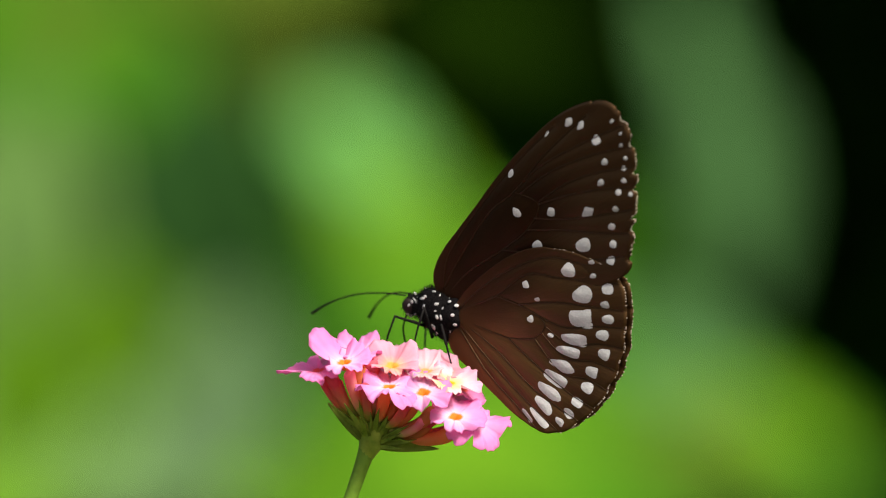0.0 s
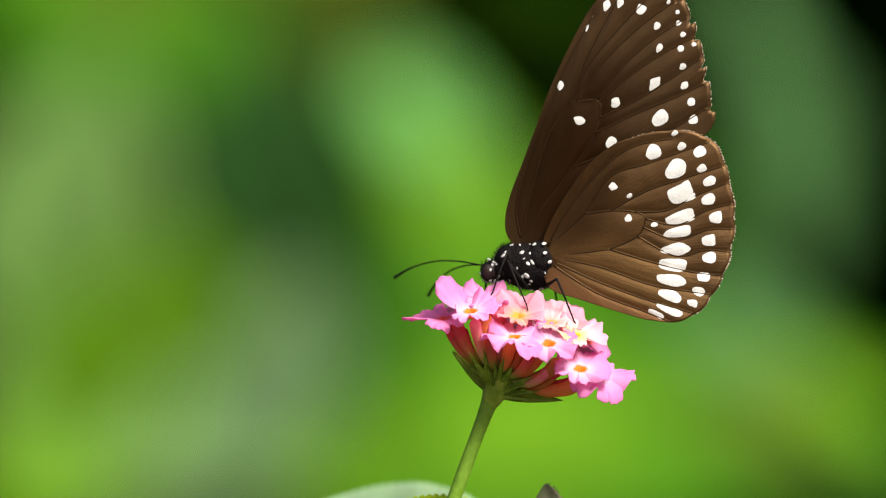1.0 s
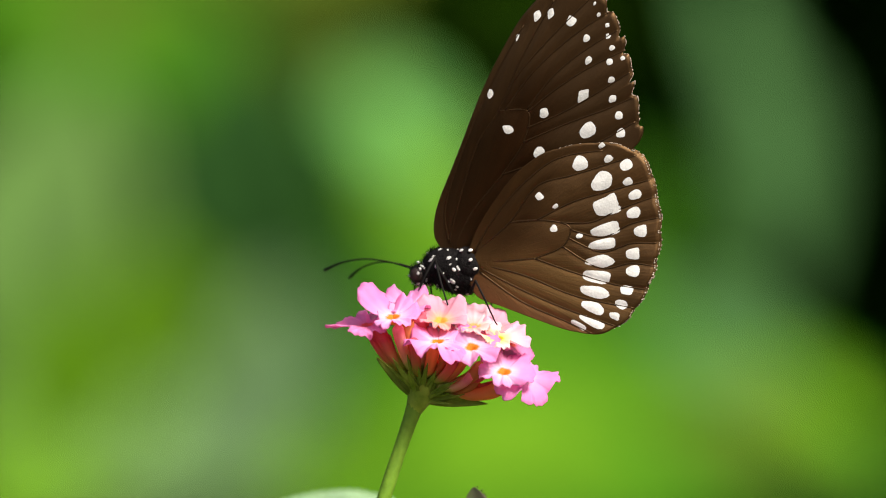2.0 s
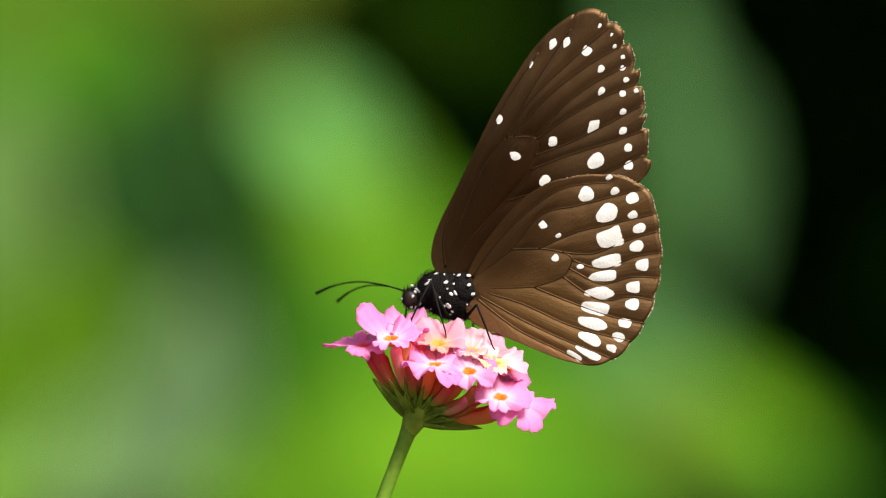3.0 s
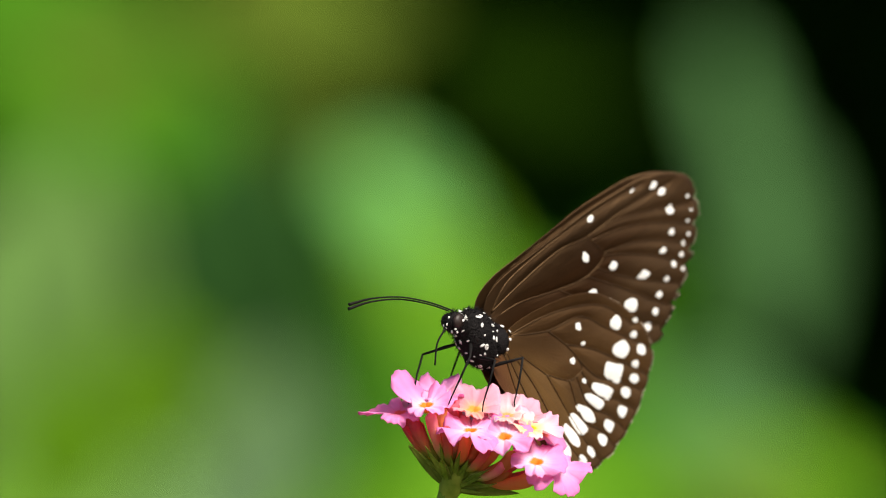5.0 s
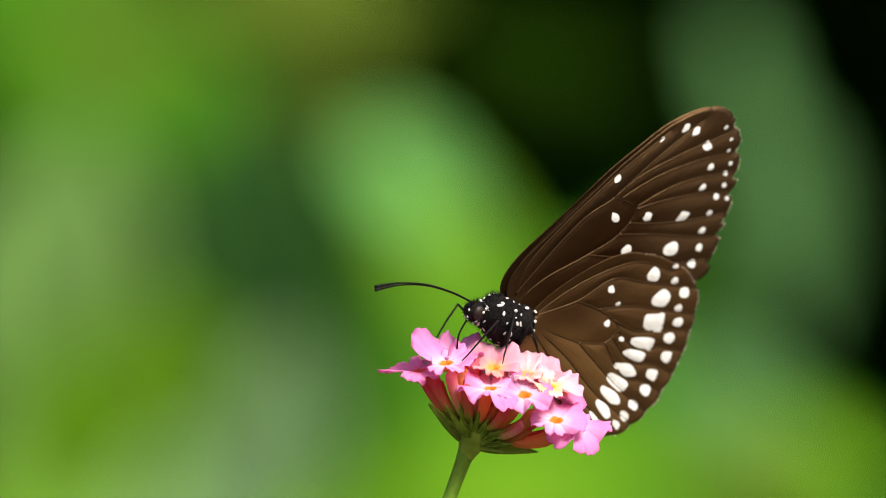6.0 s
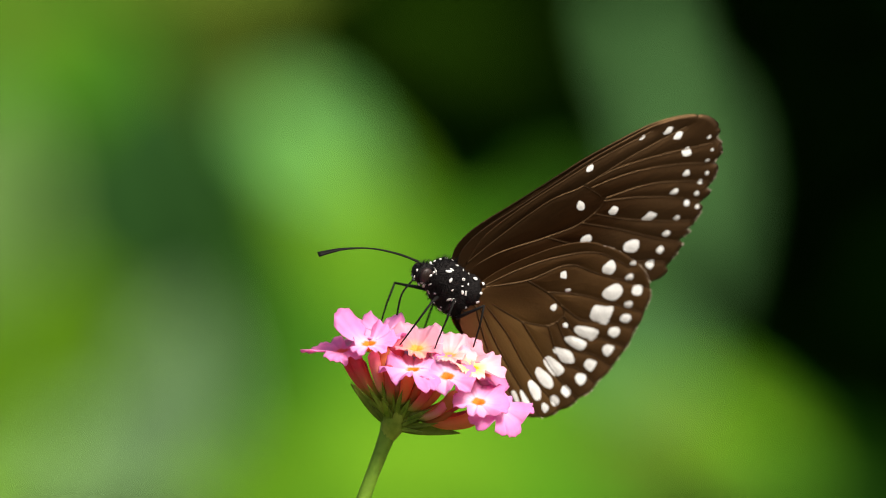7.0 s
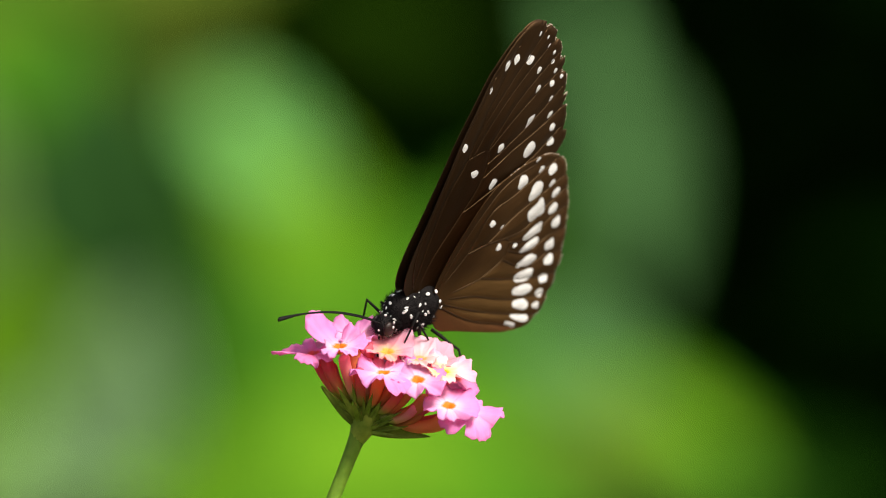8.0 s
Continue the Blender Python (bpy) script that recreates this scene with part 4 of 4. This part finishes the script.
far_shrub("tall_leaved_plant", "tall plant with long upright jade leaves", (0.18, 4.7), [
    (M_JADE, 0.183, 3.94, 0.034, 0.152, 0.059, -84),
    (M_JADE, 0.165, 4.04, 0.119, 0.123, 0.036, -70),
    (M_GREEN_SHADE, 0.136, 4.54, -0.004, 0.118, 0.053, -80),
])

far_shrub("low_shrub", "low leafy green shrub with yellowish leaves", (0.2, 4.2), [
    (M_JADE, 0.147, 3.74, -0.068, 0.095, 0.053, -30),
    (M_MID, 0.225, 3.84, -0.113, 0.195, 0.042, -29),
    (M_MID, 0.123, 3.94, -0.113, 0.128, 0.091, -10),
    (M_LIME, 0.204, 3.59, -0.106, 0.099, 0.029, -27),
    (M_OLIVE, 0.154, 3.54, -0.114, 0.085, 0.044, -20),
    (M_DEEP_SHADE, 0.298, 3.84, -0.153, 0.111, 0.058, -20),
    (M_GREEN_SHADE, 0.216, 3.64, -0.155, 0.120, 0.048, 0),
    (M_MID, 0.108, 3.74, -0.163, 0.130, 0.061, 0),
])


def hedge(name, label, boxes, size, mat, seed):
    """A dense bank of small leaves that fills boxes (x0, x1, y0, y1, z0, z1, leaves)."""
    rnd = random.Random(seed)
    verts, faces = [], []
    for x0, x1, y0, y1, z0, z1, count in boxes:
        for _ in range(count):
            c = Vector((rnd.uniform(x0, x1), rnd.uniform(y0, y1), rnd.uniform(z0, z1)))
            q = Euler((rnd.uniform(-0.9, 0.9) + 0.9, rnd.uniform(-1, 1), rnd.uniform(0, 6.3))).to_matrix()
            s = size * rnd.uniform(0.7, 1.3)
            k = len(verts)
            for p in ((-0.5, 0, 0), (-0.1, 0.28, 0.05), (0.28, 0.2, 0.03), (0.5, 0, -0.06), (0.28, -0.2, 0.03), (-0.1, -0.28, 0.05)):
                verts.append(c + q @ (Vector(p) * s))
            faces += [(k, k + 1, k + 5), (k + 1, k + 2, k + 4, k + 5), (k + 2, k + 3, k + 4)]
    me = bpy.data.meshes.new(name)
    me.from_pydata(verts, [], faces)
    me.materials.append(mat)
    return tagged(new(name, me), label, "hedge", kind="stuff")


# the hedge stands behind the shrubs; an unseen overhang of leaves is added to shade it
hedge("hedge", "dense hedge closing the garden, with added unseen shading overhang and shade-dark leaves", [(-2.7, 2.7, 5.9, 7.6, GROUND, 2.2, 34000), (-2.4, 3.7, 4.8, 6.0, 1.28, 2.2, 14000)], 0.10, M_DEEP_SHADE, 5)
hedge("thicket", "thicket of leaves behind the hedge, shade put into its colour", [(-15, 15, 8.6, 11.0, GROUND, 5.4, 22000)], 0.50, M_DEEP_SHADE, 6)


# ---- movement ----
# seconds, lean and lift of the plant as it sways
SWAY = [
       (0, -1.8414, -0.0034), (0.2, -1.3538, -0.0006), (0.5, -1.4123, -0.0006), (0.8, -1.4565, -0.0001), (1, -0.1862, 0.0007),
       (1.5, -1.7517, 0.0004), (2.8, -0.7641, 0.0024), (3, 0.3144, -0.0003), (3.2, -0.0113, 0.0017), (3.3, -0.2038, 0.0032),
       (3.4, -0.2188, 0.0023), (3.5, -0.0121, 0.0007), (3.7, -0.2636, -0.0002), (4, -2.2856, 0.0079), (4.2, -0.9724, 0.0001),
       (4.3, -0.6474, -0.0011), (4.5, -1.533, 0.0039), (4.6, -1.8572, 0.0046), (4.7, -1.6357, 0.0009), (4.9, -0.897, -0.0041),
       (5, -0.7485, -0.0005), (5.2, -0.5854, 0.01), (6.3, -0.4827, 0.0009), (6.5, 0.3005, 0.0048), (6.8, 0.655, 0.0013),
       (7, 0.033, 0.0001), (7.3, 0.8319, -0.0021), (7.5, 0.0471, -0.0025), (8, 0.668, -0.0005),]
# seconds, place of the wing root, turn of the body
CRAWL = [
       (0, 0.0034, -0.0113, 13.3, 5.1, -31.7), (0.2, 0.0068, -0.0086, 10.1, 16.1, -28.1), (0.5, 0.0015, -0.004, 5, -3.6, -19.5),
       (0.8, -0.0007, -0.0052, -6.4, -18.4, -5.8), (1, 0.0075, -0.006, 2.6, -19.8, -4), (1.5, -0.0014, -0.0058, 9.2, -17.4, -18.1),
       (2.8, 0.0042, -0.0046, 3.2, -16.7, -1.9), (3, 0.011, -0.008, 3.6, -14.6, -2.1), (3.2, 0.0102, -0.0047, 8.7, -6.7, -15.6),
       (3.3, 0.0092, -0.0024, 1.7, 2.6, -8.3), (3.4, 0.0088, -0.0022, -8.1, 1.3, 0.9), (3.5, 0.0072, -0.004, -10.4, -16.2, 3),
       (3.7, 0.0037, -0.005, -10.1, -25.2, 7.9), (4, -0.0108, 0.0035, -14.3, -39.5, 11.8), (4.2, -0.0023, -0.0042, -22.8, -43.6, 25),
       (4.3, 0.0009, -0.0055, -22.7, -34.6, 25.7), (4.5, -0.0058, -0.0003, -16.5, -44.6, 10.3), (4.6, -0.0052, 0.0011, -16.7, -27.6, 26.7),
       (4.7, -0.0047, -0.0025, -18.8, -15.6, 33.8), (4.9, 0.0016, -0.0096, 8.4, 14.3, 38), (5, 0.0029, -0.0063, 1.1, 16.6, 42.2),
       (5.2, 0.0039, 0.006, 4.1, 12.7, 42.3), (6.3, 0.0075, -0.0093, 12.4, 1.1, 28.8), (6.5, 0.0126, -0.0051, 11.6, -1.4, 25.1),
       (6.8, 0.0162, -0.0083, 16.9, 9.8, 29.4), (7, 0.0127, -0.0075, 20.4, 12.3, 33.7), (7.3, 0.0153, -0.0099, 21.8, -9.1, 38.5),
       (7.5, 0.011, -0.0113, 18.8, -15.9, 41.3), (8, 0.0146, -0.0084, 28.8, -33.5, 34.4),]
# seconds, lift and swing of the two antennae in degrees
FEEL = [
       (0, -14, 4.5, -24.2, -32.9), (0.2, -39, 5.6, -34.5, -27.6), (0.5, -22.4, -11.6, -31.4, -50.2), (0.8, 4.6, -31.4, -8.1, -50.1),
       (1, 8.2, -35.1, -6.8, -53.2), (1.5, 10.8, -22.9, 3, -39.1), (2.8, 10.1, -41.3, -0.1, -52.3), (3, 8, -37.9, 0.5, -51.3),
       (3.2, -12.9, -24.2, -10.9, -25.2), (3.3, -31.8, -30.6, -36.2, -36), (3.4, -53, 44.8, -48.5, 55.1), (3.5, -17.3, 45.6, -55.2, 3.2),
       (3.7, -18.7, 18.4, -9.3, 48.9), (4, -7, 27.3, -1.5, 55.1), (4.2, 9.7, 10.7, -1.4, 47.3), (4.3, 13.2, 9.9, -3.1, 47.3),
       (4.5, 16.4, 27.6, -3.2, 56.8), (4.6, 14.6, 5, -14.6, 48.3), (4.7, -0.4, -9.8, -3.7, -7.1), (4.9, -17, -15.4, -18.8, -9.4),
       (5, -12.8, -20.2, -15.5, -14.5), (5.2, -14.2, -21.1, -16.5, -15.3), (6.3, 9.8, -2, 8.6, 3.5), (6.5, 12.3, -0.4, 11.1, 5.4),
       (6.8, 1.7, -11.9, 1.4, -4), (7, -10.5, -9.6, -10.8, -3), (7.3, 0.5, -8.9, -0.1, -4.4), (7.5, 8.7, -18.9, 8.3, -13.7),
       (8, 26.1, -27.2, 27.2, -21.2),]
# seconds, turn of the near forewing about its root
FOREWING = [
       (0, 1.6, 0, -2.1), (0.2, 2.4, 0, -1.9), (0.5, 3.4, 1.4, -2.2), (0.8, 0, -0.6, 0), (1, 0.7, -0.7, -0.5),
       (1.5, 2.1, -0.5, -1.8), (2.8, 0.7, -0.8, -0.4), (3, 0.5, -0.7, -0.3), (3.2, 2.3, -0.8, -1.4), (3.3, -0.3, -0.4, 0.1),
       (3.4, 1.2, 0.2, -0.5), (3.5, 2.2, 0.2, -0.6), (3.7, 1.1, -0.6, -0.4), (4, 1.9, -0.9, -0.8), (4.2, 4, 0.1, -1.1),
       (4.3, 3, 0.4, -0.8), (4.5, 4.2, 1, -1.3), (4.6, 5.3, 0.7, -1.8), (4.7, 4.9, 1.5, -0.9), (4.9, 5.6, -1.6, 0.1),
       (5, 1.9, 1, -0.4), (5.2, 1.3, 2.4, -0.9), (6.3, 0.8, -0.5, -0.9), (6.5, 0.2, -0.3, -0.8), (6.8, 1.2, -1.1, -1.5),
       (7, 1.2, 0.3, -1), (7.3, 1, 0.7, -1), (7.5, 1.3, 0.3, -0.9), (8, 2.5, -1.4, -1.4),]
# seconds, how far the wings on the far side stand open
OPEN = [
       (0, -1.6), (1, -1.6), (3, -1.6), (4.5, -1), (4.7, 3), (4.9, 34),
       (5, 3), (5.2, 0), (6.3, -1), (7, -1), (8, -1),]


# height of the petals along the flower head, in millimetres
DOME_X, DOME_Z = (-9, -5, -1, 4, 9, 13, 16, 18), (13.0, 15.0, 15.6, 14.4, 13.6, 11.6, 7.6, 5.0)


def leg_rows(hip, rest):
    """Poses of thigh and shin that set the foot on the petals under its resting place."""
    thigh, shin = [], []
    for (t, x, z, rx, ry, rz), (_, lean, lift) in zip(CRAWL, SWAY):
        body, stalk = pose(x, 0.001, z, rx, ry, rz), pose(ROOT.x, ROOT.y, ROOT.z + lift, 0, lean, 0)
        at = (stalk.inverted() @ body @ (rest * MM) - HEAD) / MM
        fx, fy = min(max(at.x, -8.0), 17.0), min(max(at.y, -7.5), 7.5)
        foot = body.inverted() @ stalk @ head_at(fx, fy, float(np.interp(fx, DOME_X, DOME_Z)) - 0.03 * fy * fy)
        d = foot / MM - hip
        reach = min(max(d.length, SHIN - THIGH + 1.6), 0.97 * (SHIN + THIGH))
        d.normalize()
        out = Vector((0.35 if rest.x > -4 else -0.35, 0.8 if rest.y > 0 else -0.8, 0.9))
        out = (out - d * out.dot(d)).normalized()
        along = (THIGH ** 2 - SHIN ** 2 + reach ** 2) / (2 * reach)
        knee = hip + d * along + out * math.sqrt(max(0.01, THIGH ** 2 - along ** 2))
        side = d.cross(out)
        turns = []
        for way in ((knee - hip).normalized(), (hip + d * reach - knee).normalized()):
            turns.append(Matrix((side.cross(way), side, way)).transposed().to_4x4())
        a, b = Matrix.Translation(hip * MM) @ turns[0], Matrix.Translation(knee * MM) @ turns[1]
        thigh.append((t, a))
        shin.append((t, a.inverted() @ b))
    return thigh, shin


def motions():
    walk(plant, [(t, pose(ROOT.x, ROOT.y, ROOT.z + lift, 0, lean, 0)) for t, lean, lift in SWAY])
    walk(butterfly, [(t, pose(x, 0.001, z, rx, ry, rz)) for t, x, z, rx, ry, rz in CRAWL])
    for k, tag in ((1, "left_antenna"), (3, "right_antenna")):
        at = ANT[tag].location.copy()
        walk(ANT[tag], [(row[0], pose(*at, 0, row[k], row[k + 1])) for row in FEEL])
    for leg, shin, hip, rest in JOINTED:
        for limb, rows in zip((leg, shin), leg_rows(hip, rest)):
            walk(limb, rows)
    hinge = Matrix.Translation((FORE_BASE[0] * MM, 0, FORE_BASE[1] * MM))
    turn = [(t, hinge @ pose(0, 0, 0, rx, ry, rz) @ hinge.inverted()) for t, rx, ry, rz in FOREWING]
    walk(WINGS["left_fore"], turn)
    times, angles = [t for t, a in OPEN], [a for t, a in OPEN]
    far = [(t, pose(0, 1.9 * MM, 0, -float(np.interp(t, times, angles)), 0, -1.5)) for t, m in turn]
    walk(WINGS["right_fore"], [(t, a @ m) for (t, a), (_, m) in zip(far, turn)])
    walk(WINGS["right_hind"], [(t, pose(0, -0.6 * MM, 0) @ a) for t, a in far])


motions()
